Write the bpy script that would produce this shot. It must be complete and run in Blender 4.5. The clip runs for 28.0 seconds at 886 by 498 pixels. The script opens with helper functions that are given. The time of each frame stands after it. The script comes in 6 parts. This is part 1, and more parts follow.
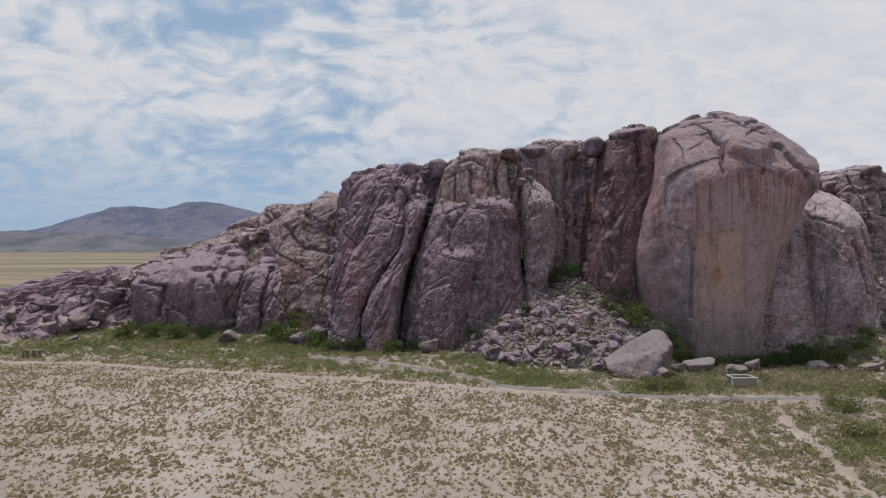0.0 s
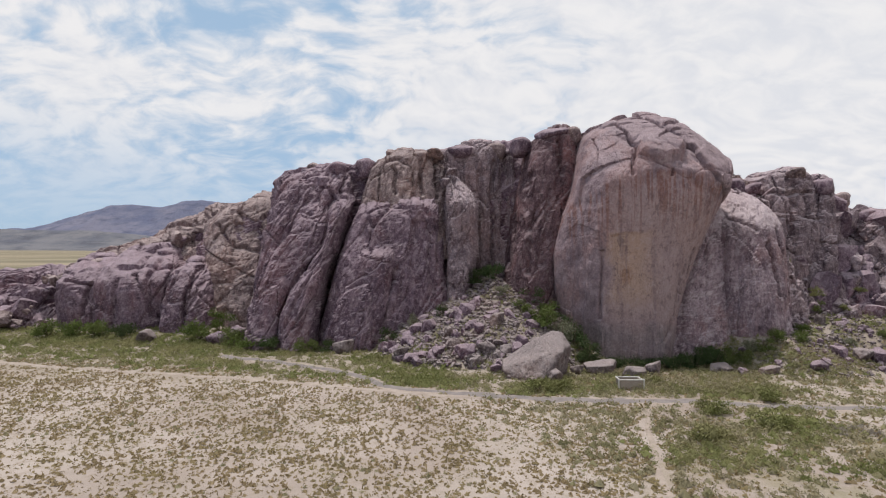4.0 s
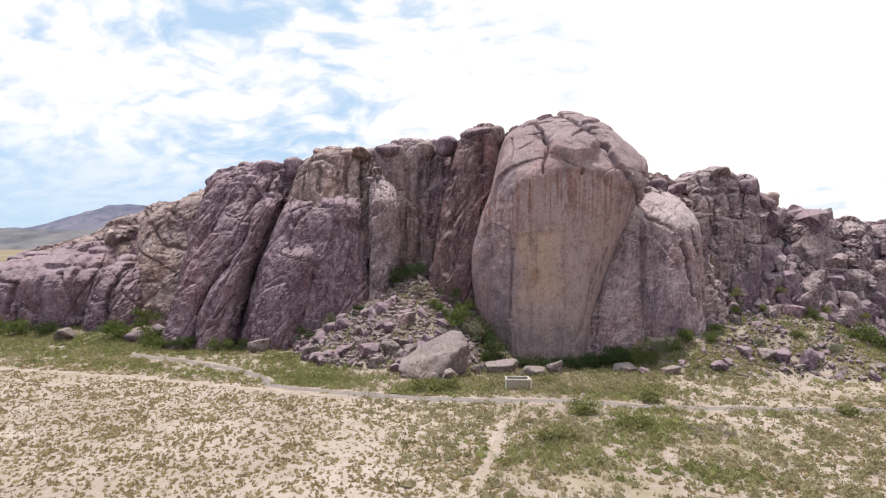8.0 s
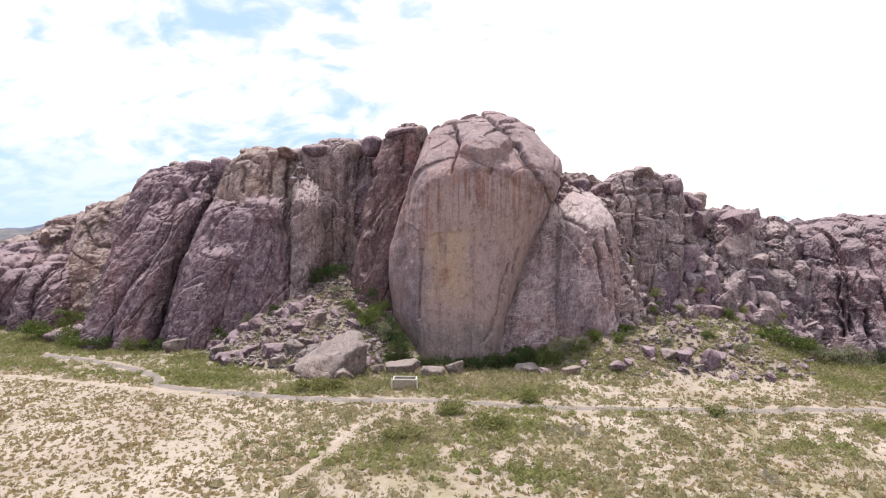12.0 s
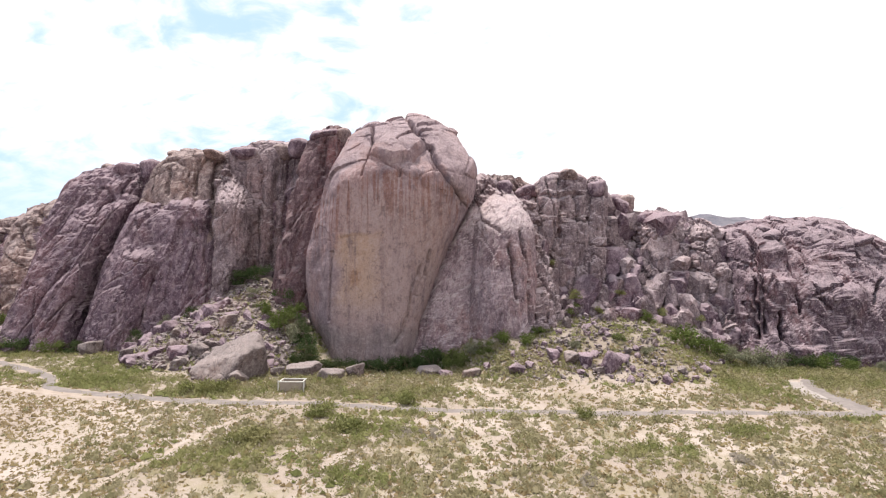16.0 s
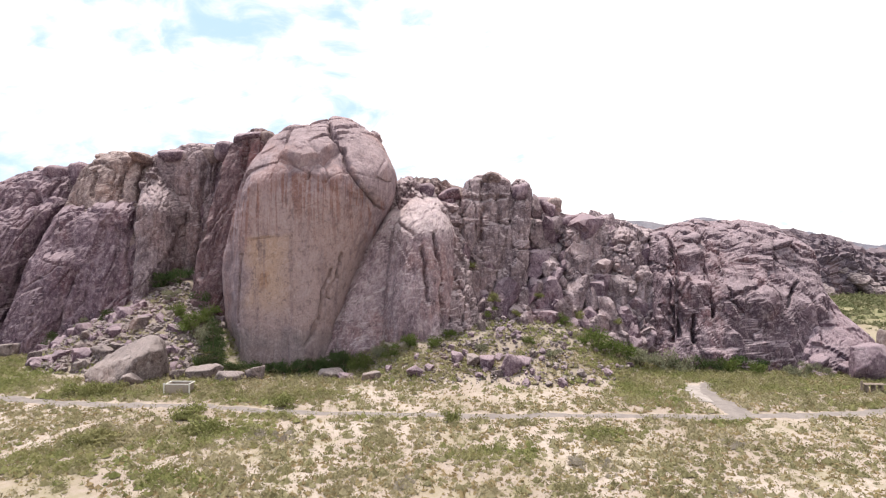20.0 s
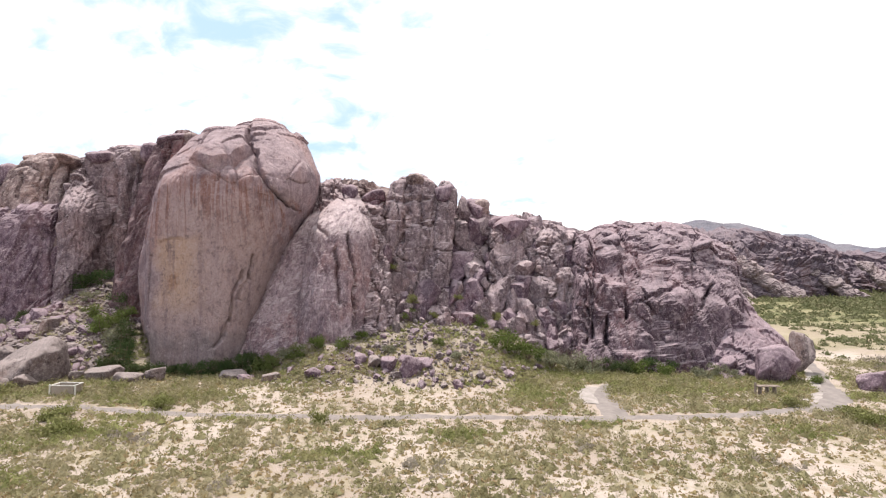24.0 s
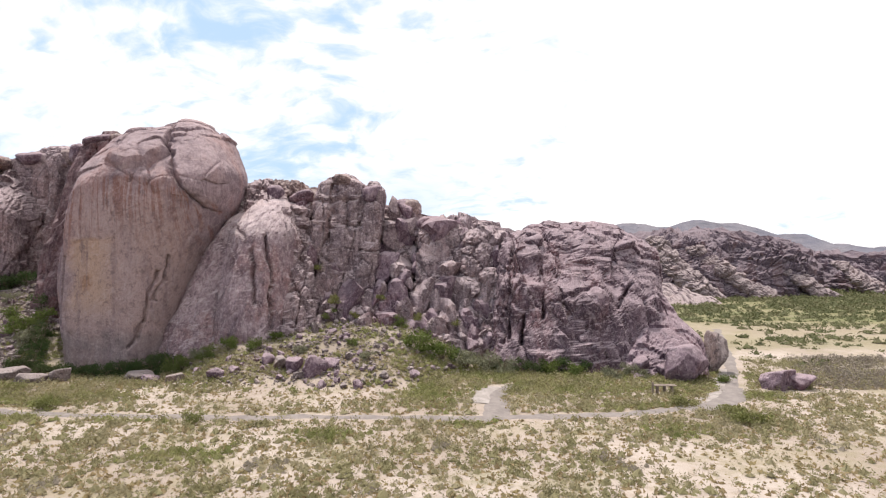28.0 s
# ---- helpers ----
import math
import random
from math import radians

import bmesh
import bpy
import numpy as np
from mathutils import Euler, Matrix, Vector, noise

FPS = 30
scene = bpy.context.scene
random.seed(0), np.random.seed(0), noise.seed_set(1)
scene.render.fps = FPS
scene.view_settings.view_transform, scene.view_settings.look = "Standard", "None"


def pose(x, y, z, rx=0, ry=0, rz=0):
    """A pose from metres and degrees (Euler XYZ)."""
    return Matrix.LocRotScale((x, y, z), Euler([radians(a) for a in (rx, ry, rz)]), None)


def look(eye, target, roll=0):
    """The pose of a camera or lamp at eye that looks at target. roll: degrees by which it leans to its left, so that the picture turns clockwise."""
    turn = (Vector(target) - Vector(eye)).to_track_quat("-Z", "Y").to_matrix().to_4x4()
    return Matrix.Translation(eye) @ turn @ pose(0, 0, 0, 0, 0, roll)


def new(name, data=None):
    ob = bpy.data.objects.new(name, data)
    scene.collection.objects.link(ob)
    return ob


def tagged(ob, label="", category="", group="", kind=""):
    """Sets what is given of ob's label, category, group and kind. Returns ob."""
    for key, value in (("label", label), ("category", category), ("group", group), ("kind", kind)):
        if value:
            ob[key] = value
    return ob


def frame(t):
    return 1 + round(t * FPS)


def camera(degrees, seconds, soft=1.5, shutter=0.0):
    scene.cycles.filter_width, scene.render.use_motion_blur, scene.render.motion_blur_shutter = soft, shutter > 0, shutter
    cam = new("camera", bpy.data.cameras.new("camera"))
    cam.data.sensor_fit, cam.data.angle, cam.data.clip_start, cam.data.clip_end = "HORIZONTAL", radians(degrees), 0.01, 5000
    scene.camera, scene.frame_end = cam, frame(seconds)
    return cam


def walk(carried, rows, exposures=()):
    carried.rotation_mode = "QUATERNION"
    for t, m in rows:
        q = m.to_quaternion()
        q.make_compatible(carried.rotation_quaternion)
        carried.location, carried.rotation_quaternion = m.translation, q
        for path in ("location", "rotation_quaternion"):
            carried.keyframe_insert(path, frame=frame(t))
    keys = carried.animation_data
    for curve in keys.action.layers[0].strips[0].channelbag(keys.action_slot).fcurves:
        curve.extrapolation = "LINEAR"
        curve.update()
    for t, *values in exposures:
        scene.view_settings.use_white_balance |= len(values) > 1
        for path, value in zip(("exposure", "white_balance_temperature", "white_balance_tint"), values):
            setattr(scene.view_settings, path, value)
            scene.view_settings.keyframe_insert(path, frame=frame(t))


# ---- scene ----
cam = camera(80.0, 28.0, soft=1.2)
METRES, EYE, TILT, LEAN, TURN = 62.0, 11.05, 0.0, 0.0, 0.0
ROWS = [
    (0.0, 0.0000, 0.0000, 0.0000, 0.000, -0.000, 0.00),
    (0.5, 0.0186, 0.0005, 0.0002, 0.008, -0.016, -0.05),
    (1.0, 0.0370, 0.0011, 0.0003, 0.024, -0.033, -0.09),
    (1.5, 0.0554, 0.0016, 0.0003, 0.033, -0.041, -0.14),
    (2.0, 0.0736, 0.0021, 0.0004, 0.033, -0.041, -0.16),
    (2.5, 0.0919, 0.0026, 0.0004, 0.041, -0.049, -0.20),
    (3.0, 0.1101, 0.0031, 0.0003, 0.033, -0.033, -0.23),
    (3.5, 0.1280, 0.0034, 0.0004, 0.033, -0.016, -0.26),
    (5.5, 0.2000, 0.0055, -0.0002, 0.049, 0.033, -0.36),
    (6.0, 0.2180, 0.0059, -0.0003, 0.073, 0.041, -0.38),
    (6.5, 0.2360, 0.0063, -0.0006, 0.082, 0.057, -0.38),
    (7.0, 0.2540, 0.0066, -0.0007, 0.073, 0.049, -0.41),
    (7.5, 0.2720, 0.0070, -0.0007, 0.082, 0.033, -0.43),
    (8.0, 0.2900, 0.0074, -0.0009, 0.082, 0.041, -0.43),
    (8.5, 0.3081, 0.0077, -0.0008, 0.082, 0.024, -0.44),
    (9.0, 0.3260, 0.0082, -0.0008, 0.082, 0.016, -0.46),
    (9.5, 0.3439, 0.0086, -0.0008, 0.073, 0.016, -0.46),
    (10.0, 0.3620, 0.0087, -0.0007, 0.073, 0.008, -0.47),
    (10.5, 0.3799, 0.0089, -0.0006, 0.065, 0.008, -0.47),
    (11.0, 0.3978, 0.0089, -0.0005, 0.090, 0.024, -0.47),
    (11.5, 0.4157, 0.0089, -0.0006, 0.090, 0.073, -0.46),
    (12.0, 0.4336, 0.0088, -0.0008, 0.082, 0.098, -0.46),
    (12.5, 0.4514, 0.0086, -0.0009, 0.073, 0.139, -0.45),
    (14.5, 0.5225, 0.0099, -0.0008, 0.073, 0.212, -0.47),
    (15.0, 0.5405, 0.0098, -0.0008, 0.098, 0.277, -0.48),
    (15.5, 0.5585, 0.0097, -0.0008, 0.106, 0.335, -0.49),
    (16.0, 0.5765, 0.0097, -0.0007, 0.122, 0.400, -0.48),
    (16.5, 0.5946, 0.0094, -0.0007, 0.131, 0.481, -0.49),
    (17.0, 0.6127, 0.0096, -0.0007, 0.131, 0.539, -0.50),
    (17.5, 0.6308, 0.0096, -0.0005, 0.139, 0.555, -0.51),
    (18.0, 0.6488, 0.0097, -0.0004, 0.155, 0.579, -0.52),
    (18.5, 0.6666, 0.0099, -0.0002, 0.155, 0.604, -0.52),
    (19.0, 0.6844, 0.0099, -0.0002, 0.155, 0.661, -0.52),
    (19.5, 0.7024, 0.0099, 0.0001, 0.155, 0.685, -0.53),
    (20.0, 0.7203, 0.0098, -0.0003, 0.163, 0.759, -0.52),
    (20.5, 0.7381, 0.0099, 0.0002, 0.155, 0.775, -0.53),
    (21.0, 0.7558, 0.0097, 0.0000, 0.139, 0.832, -0.54),
    (21.5, 0.7736, 0.0094, 0.0003, 0.131, 0.840, -0.54),
    (23.5, 0.8453, 0.0100, -0.0006, 0.163, 1.028, -0.55),
    (24.0, 0.8630, 0.0104, -0.0003, 0.171, 1.012, -0.56),
    (24.5, 0.8808, 0.0108, -0.0001, 0.163, 1.020, -0.54),
    (25.0, 0.8969, 0.0109, -0.0001, 0.147, 0.987, -0.54),
    (25.5, 0.9142, 0.0108, 0.0000, 0.163, 0.987, -0.54),
    (26.0, 0.9313, 0.0104, -0.0001, 0.180, 1.020, -0.50),
    (26.5, 0.9484, 0.0102, -0.0000, 0.171, 1.044, -0.47),
    (27.0, 0.9656, 0.0100, 0.0001, 0.188, 1.053, -0.46),
    (27.5, 0.9827, 0.0099, 0.0001, 0.171, 1.077, -0.43),
    (28.0, 0.9999, 0.0099, 0.0002, 0.155, 1.077, -0.42),
]
walk(cam, [(t, pose(0, 0, EYE, TILT, LEAN, TURN) @ pose(METRES * x, METRES * y, METRES * z, 90 + pitch, roll, yaw)) for t, x, y, z, yaw, pitch, roll in ROWS],
     [(0.0, -0.94, 6250.0, 12.0), (3.0, -0.72, 6400.0, 12.0), (6.0, -0.42, 6600.0, 12.5), (8.0, -0.16, 6700.0, 12.5), (12.0, 0.03, 6750.0, 12.5), (17.0, 0.14, 6800.0, 13.0), (24.0, 0.15, 6800.0, 13.0), (28.0, -0.03, 6800.0, 13.0)])

# ---- light ----
SUN_TO = Vector((-0.16, 0.195, 0.965)).normalized()
sun = new("sun", bpy.data.lights.new("sun", "SUN"))
sun.data.energy, sun.data.angle, sun.data.color = 5.0, radians(0.55), (1.0, 0.955, 0.89)
sun.matrix_world = look(SUN_TO * 100, (0, 0, 0))

world = bpy.data.worlds.new("world")
scene.world = world
world.use_nodes = True


class Nodes:
    """A short way to write node trees."""

    def __init__(self, tree):
        self.tree = tree
        tree.nodes.clear()

    def add(self, kind, **values):
        n = self.tree.nodes.new(kind)
        for key, value in values.items():
            if key in n.inputs:
                self.put(n.inputs[key], value)
            else:
                setattr(n, key, value)
        return n

    def put(self, socket, value):
        if isinstance(value, bpy.types.NodeSocket):
            self.tree.links.new(value, socket)
        elif isinstance(value, bpy.types.Node):
            self.tree.links.new(value.outputs[0], socket)
        elif value is not None:
            socket.default_value = (*value, 1.0) if isinstance(value, tuple) and len(value) == 3 and socket.type == "RGBA" else value

    def math(self, op, a, b=None, c=None, clamp=False):
        n = self.tree.nodes.new("ShaderNodeMath")
        n.operation, n.use_clamp = op, clamp
        for s, v in zip(n.inputs, (a, b, c)):
            self.put(s, v)
        return n.outputs[0]

    def mix(self, fac, a, b, mode="MIX"):
        n = self.tree.nodes.new("ShaderNodeMix")
        n.data_type, n.blend_type = "RGBA", mode
        self.put(n.inputs[0], fac), self.put(n.inputs[6], a), self.put(n.inputs[7], b)
        return n.outputs[2]

    def step(self, value, low, high, a=0.0, b=1.0):
        n = self.tree.nodes.new("ShaderNodeMapRange")
        n.interpolation_type = "SMOOTHSTEP"
        for s, v in zip(n.inputs, (value, low, high, a, b)):
            self.put(s, v)
        return n.outputs[0]

    def noise(self, vector, scale, detail=5.0, rough=0.55):
        n = self.tree.nodes.new("ShaderNodeTexNoise")
        self.put(n.inputs["Vector"], vector)
        n.inputs["Scale"].default_value, n.inputs["Detail"].default_value, n.inputs["Roughness"].default_value = scale, detail, rough
        return n.outputs[0]

    def scaled(self, vector, s):
        n = self.tree.nodes.new("ShaderNodeVectorMath")
        n.operation = "MULTIPLY"
        self.put(n.inputs[0], vector)
        n.inputs[1].default_value = s
        return n.outputs[0]


# sky: clear blue above, with a thin broken sheet of high white cloud
g = Nodes(world.node_tree)
sky = g.add("ShaderNodeTexSky", sky_type="NISHITA", sun_disc=False, sun_elevation=math.asin(SUN_TO.z), sun_rotation=math.atan2(SUN_TO.x, SUN_TO.y),
            altitude=1300.0, air_density=1.0, dust_density=1.6, ozone_density=1.2)
way = g.add("ShaderNodeTexCoord").outputs["Generated"]
xyz = g.add("ShaderNodeSeparateXYZ", Vector=way)
up = g.math("ADD", g.math("MAXIMUM", xyz.outputs[2], 0.0), 0.38)
flat = g.add("ShaderNodeCombineXYZ", X=g.math("DIVIDE", xyz.outputs[0], up), Y=g.math("DIVIDE", xyz.outputs[1], up), Z=0.0).outputs[0]
bend = g.add("ShaderNodeTexNoise", Vector=flat, Scale=2.2, Detail=3.0)
flat = g.add("ShaderNodeVectorMath", operation="MULTIPLY_ADD")
g.put(flat.inputs[0], bend.outputs["Color"]), g.put(flat.inputs[1], (0.35, 0.35, 0.0))
g.put(flat.inputs[2], g.add("ShaderNodeCombineXYZ", X=g.math("DIVIDE", xyz.outputs[0], up), Y=g.math("DIVIDE", xyz.outputs[1], up), Z=0.0).outputs[0])
flat = flat.outputs[0]
broad = g.noise(flat, 1.7, 3.0, 0.5)
ripple = g.noise(g.scaled(flat, (1.0, 1.25, 1.0)), 11.0, 5.0, 0.55)
cover = g.math("ADD", g.math("MULTIPLY", broad, 0.72), g.math("MULTIPLY", ripple, 0.40))
cover = g.math("ADD", cover, g.math("MULTIPLY", g.math("MAXIMUM", xyz.outputs[0], -0.4), 0.2))
cloud = g.step(cover, 0.37, 0.57)
thin = g.math("MAXIMUM", g.step(xyz.outputs[2], 0.02, 0.26), g.step(xyz.outputs[0], -0.25, 0.25))
cloud = g.math("MULTIPLY", cloud, g.math("MULTIPLY_ADD", thin, 0.84, 0.12))
tone = g.mix(cloud, g.mix(0.8, sky, (7.0, 10.0, 13.2)), g.mix(g.step(ripple, 0.3, 0.7), (12.4, 12.7, 13.2), (14.6, 14.5, 14.3)))
back = g.add("ShaderNodeBackground", Color=tone, Strength=0.092)
g.add("ShaderNodeOutputWorld", Surface=back)


# ---- materials ----
def material(name):
    m = bpy.data.materials.new(name)
    m.use_nodes = True
    return m, Nodes(m.node_tree)


def finish(n, colour, rough=0.9, bump=None, strength=0.5, distance=0.1, spec=0.25, transmit=None):
    b = n.add("ShaderNodeBsdfPrincipled", **{"Base Color": colour, "Roughness": rough, "Specular IOR Level": spec})
    if bump is not None:
        n.put(b.inputs["Normal"], n.add("ShaderNodeBump", Height=bump, Strength=strength, Distance=distance))
    shader = b
    if transmit is not None:
        t = n.add("ShaderNodeBsdfTranslucent", Color=transmit)
        mixed = n.add("ShaderNodeMixShader")
        mixed.inputs[0].default_value = 0.3
        n.put(mixed.inputs[1], b), n.put(mixed.inputs[2], t)
        shader = mixed
    n.add("ShaderNodeOutputMaterial", Surface=shader)


def facets(n, p, scale, seed):
    """Height of flat tilted facets with crisp joints between them."""
    at = n.add("ShaderNodeVectorMath", operation="ADD")
    n.put(at.inputs[0], p)
    at.inputs[1].default_value = (seed, 2.3 * seed, 0.7 * seed)
    v = n.add("ShaderNodeTexVoronoi", Vector=at, Scale=scale)
    off = n.add("ShaderNodeVectorMath", operation="SUBTRACT")
    n.put(off.inputs[0], at)
    n.put(off.inputs[1], v.outputs["Position"])
    tilt = n.add("ShaderNodeVectorMath", operation="SUBTRACT")
    n.put(tilt.inputs[0], v.outputs["Color"])
    tilt.inputs[1].default_value = (0.5, 0.5, 0.5)
    dot = n.add("ShaderNodeVectorMath", operation="DOT_PRODUCT")
    n.put(dot.inputs[0], off)
    n.put(dot.inputs[1], tilt)
    return dot.outputs["Value"]


def rock_material(name, dark, mid, pale, red, streak=0.5, face=False, speck=0.5, crown=None, cut=1.0, coarse=1.0):
    m, n = material(name)
    geo = n.add("ShaderNodeNewGeometry")
    p = geo.outputs["Position"]
    q = n.add("ShaderNodeSeparateXYZ", Vector=p)
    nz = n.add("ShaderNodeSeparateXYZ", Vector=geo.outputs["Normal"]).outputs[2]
    c = n.mix(n.step(n.noise(p, 0.28, 8.0, 0.62), 0.36, 0.64), dark, mid)
    c = n.mix(n.math("MULTIPLY", n.step(n.noise(n.scaled(p, (1.0, 1.0, 0.6)), 0.24, 6.0, 0.62), 0.48, 0.66), 0.8), c, red)
    if face:
        # the smooth tan hollow in the tall tower, with rust and black water streaks from its brow and a grey foot
        wob = n.math("MULTIPLY_ADD", n.noise(p, 0.35, 4.0), 3.0, -1.5)
        xx = n.math("ADD", q.outputs[0], wob)
        zz = n.math("ADD", q.outputs[2], wob)
        area = n.math("MULTIPLY", n.math("MULTIPLY", n.step(xx, 24.2, 26.6), n.step(xx, 37.5, 34.6)), n.math("MULTIPLY", n.step(zz, 2.6, 4.2), n.step(zz, 19.5, 15.5)))
        c = n.mix(n.math("MULTIPLY", area, 0.7), c, (0.375, 0.272, 0.268))
        tan = n.math("MULTIPLY", n.math("MULTIPLY", n.step(xx, 24.8, 26.2), n.step(xx, 31.0, 27.6)), n.math("MULTIPLY", n.step(zz, 4.0, 7.5), n.step(n.math("MULTIPLY_ADD", wob, 0.4, q.outputs[2]), 13.1, 12.5)))
        c = n.mix(n.math("MULTIPLY", tan, 0.6), c, (0.47, 0.315, 0.225))
        hole = n.add("ShaderNodeVectorMath", operation="DISTANCE")
        n.put(hole.inputs[0], n.scaled(p, (1.0, 0.0, 0.7)))
        hole.inputs[1].default_value = (27.0, 0.0, 6.0)
        c = n.mix(n.math("MULTIPLY", n.step(hole.outputs["Value"], 0.9, 0.3), 0.5), c, (0.22, 0.10, 0.05))
        off = n.math("SUBTRACT", q.outputs[0], 30.8)
        rel = n.math("SUBTRACT", n.math("MULTIPLY_ADD", wob, 0.35, q.outputs[2]), n.math("MULTIPLY_ADD", n.math("MULTIPLY", off, off), -0.045, 18.9))
        drip = n.noise(n.scaled(p, (2.8, 0.5, 0.09)), 1.0, 5.0, 0.6)
        rust = n.math("MULTIPLY", n.step(drip, 0.52, 0.585), n.math("MULTIPLY", n.step(rel, -7.5, -1.5), n.step(rel, 0.5, -0.3)))
        c = n.mix(n.math("MULTIPLY", rust, 0.75), c, (0.215, 0.095, 0.075))
        foot = n.step(n.math("ADD", q.outputs[2], n.math("MULTIPLY", wob, 0.5)), 4.2, 2.8)
        c = n.mix(n.math("MULTIPLY", foot, 0.6), c, (0.25, 0.21, 0.215))
    if crown is not None:
        # the crown's sunlit paleness, with its worn varnish, painted in above a wavering line
        line = n.math("ADD", q.outputs[2], n.math("MULTIPLY_ADD", n.noise(p, 0.4, 5.0), 4.0, -2.0))
        c = n.mix(n.math("MULTIPLY", n.step(line, crown - 1.2, crown + 1.6), 0.3), c, pale)
    runs = n.noise(n.scaled(p, (1.3, 1.3, 0.11)), 1.0, 6.0, 0.6)
    c = n.mix(n.math("MULTIPLY", n.step(runs, 0.5, 0.66), streak), c, dark)
    c = n.mix(n.math("MULTIPLY", n.step(runs, 0.42, 0.30), 0.4 * speck), c, pale)
    worn = n.noise(n.scaled(p, (1.0, 1.0, 0.75)), 1.5, 10.0, 0.78)
    c = n.mix(n.math("MULTIPLY", n.step(worn, 0.52, 0.60), 0.55 * speck + 0.15), c, pale)
    c = n.mix(n.math("MULTIPLY", n.step(worn, 0.475, 0.39), 0.5 if face else 0.8), c, tuple(v * 0.55 for v in dark))
    fine = n.noise(n.scaled(p, (1.0, 1.0, 0.85)), 4.6, 8.0, 0.8)
    c = n.mix(n.math("MULTIPLY", n.step(fine, 0.53, 0.60), min(1.0, 1.0 * speck)), c, pale)
    c = n.mix(n.math("MULTIPLY", n.step(fine, 0.46, 0.39), 0.3 if face else 0.5), c, tuple(v * 0.45 for v in dark))
    # upward faces painted paler, for bleached tops and for sunlight on them
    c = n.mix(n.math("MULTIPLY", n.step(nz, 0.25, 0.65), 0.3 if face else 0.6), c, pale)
    cell = n.add("ShaderNodeTexVoronoi", Vector=n.scaled(p, (1.0, 1.0, 0.7)), feature="DISTANCE_TO_EDGE", Scale=0.8)
    height = n.math("ADD", n.math("MULTIPLY", n.noise(n.scaled(p, (1.0, 1.0, 0.6)), 1.3, 9.0, 0.72), 0.26), n.math("MULTIPLY", n.step(cell.outputs["Distance"], 0.0, 0.05), 0.06))
    height = n.math("ADD", height, n.math("MULTIPLY", n.noise(n.scaled(p, (1.0, 1.0, 0.7)), 5.0, 7.0, 0.78), 0.32))
    if cut > 0:
        bent = n.scaled(p, (1.0, 1.0, 0.62))
        wave = n.add("ShaderNodeVectorMath", operation="ADD")
        n.put(wave.inputs[0], bent)
        n.put(wave.inputs[1], n.scaled(n.add("ShaderNodeTexNoise", Vector=p, Scale=0.7).outputs["Color"], (0.9, 0.9, 0.9)))
        for scale, gain in ((0.75, 0.7), (2.1, 0.9)):
            height = n.math("ADD", height, n.math("MULTIPLY", facets(n, wave, scale / coarse, 3.0 * scale), gain * cut))
        gap = n.add("ShaderNodeTexVoronoi", Vector=n.scaled(wave, (1.0, 1.0, 0.55)), feature="DISTANCE_TO_EDGE", Scale=0.42 / coarse)
        height = n.math("ADD", height, n.math("MULTIPLY", n.step(gap.outputs["Distance"], 0.0, 0.03), 0.2 * cut))
    finish(n, c, 0.92, height, 1.0, 0.5)
    return m


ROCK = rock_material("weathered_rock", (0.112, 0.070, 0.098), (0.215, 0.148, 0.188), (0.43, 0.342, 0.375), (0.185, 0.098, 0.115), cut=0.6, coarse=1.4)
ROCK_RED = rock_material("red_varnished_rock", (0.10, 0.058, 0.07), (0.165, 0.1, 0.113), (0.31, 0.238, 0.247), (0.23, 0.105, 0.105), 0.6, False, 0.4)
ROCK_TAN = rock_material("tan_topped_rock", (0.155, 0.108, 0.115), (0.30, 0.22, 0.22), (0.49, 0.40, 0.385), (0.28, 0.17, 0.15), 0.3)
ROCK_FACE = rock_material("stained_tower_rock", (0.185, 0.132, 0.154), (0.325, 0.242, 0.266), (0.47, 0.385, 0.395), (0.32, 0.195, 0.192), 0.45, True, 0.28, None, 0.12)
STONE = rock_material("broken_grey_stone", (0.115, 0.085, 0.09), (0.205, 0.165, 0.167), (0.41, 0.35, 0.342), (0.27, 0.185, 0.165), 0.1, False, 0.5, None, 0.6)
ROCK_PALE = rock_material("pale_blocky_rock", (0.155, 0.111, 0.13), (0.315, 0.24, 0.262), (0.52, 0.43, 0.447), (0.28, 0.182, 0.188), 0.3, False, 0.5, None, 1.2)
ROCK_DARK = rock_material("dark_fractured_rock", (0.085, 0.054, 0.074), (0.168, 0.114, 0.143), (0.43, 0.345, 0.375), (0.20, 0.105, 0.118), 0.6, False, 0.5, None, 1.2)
ROCK_CROWN = rock_material("rock_with_worn_sunlit_crown", (0.185, 0.125, 0.15), (0.35, 0.26, 0.292), (0.58, 0.49, 0.505), (0.30, 0.176, 0.182), 0.5, False, 0.45, 13.2, 0.5)
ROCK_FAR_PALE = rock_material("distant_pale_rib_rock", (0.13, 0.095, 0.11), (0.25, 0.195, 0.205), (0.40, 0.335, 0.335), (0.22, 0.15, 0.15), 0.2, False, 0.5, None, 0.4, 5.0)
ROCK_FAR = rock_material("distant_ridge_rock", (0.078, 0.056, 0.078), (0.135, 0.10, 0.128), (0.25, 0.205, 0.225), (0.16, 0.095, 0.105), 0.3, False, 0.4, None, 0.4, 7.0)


def leaf_material(name, a, b, c=None, through_light=0.25):
    m, n = material(name)
    geo = n.add("ShaderNodeNewGeometry")
    col = n.mix(geo.outputs["Random Per Island"], a, b)
    big = n.noise(geo.outputs["Position"], 0.22, 4.0)
    col = n.mix(n.step(big, 0.42, 0.62), col, c or a)
    clump = n.noise(geo.outputs["Position"], 1.1, 3.0)
    col = n.mix(n.math("MULTIPLY", n.step(clump, 0.5, 0.66), 0.4), col, tuple(v * 0.6 for v in a))
    finish(n, col, 0.75, None, transmit=col)
    return m


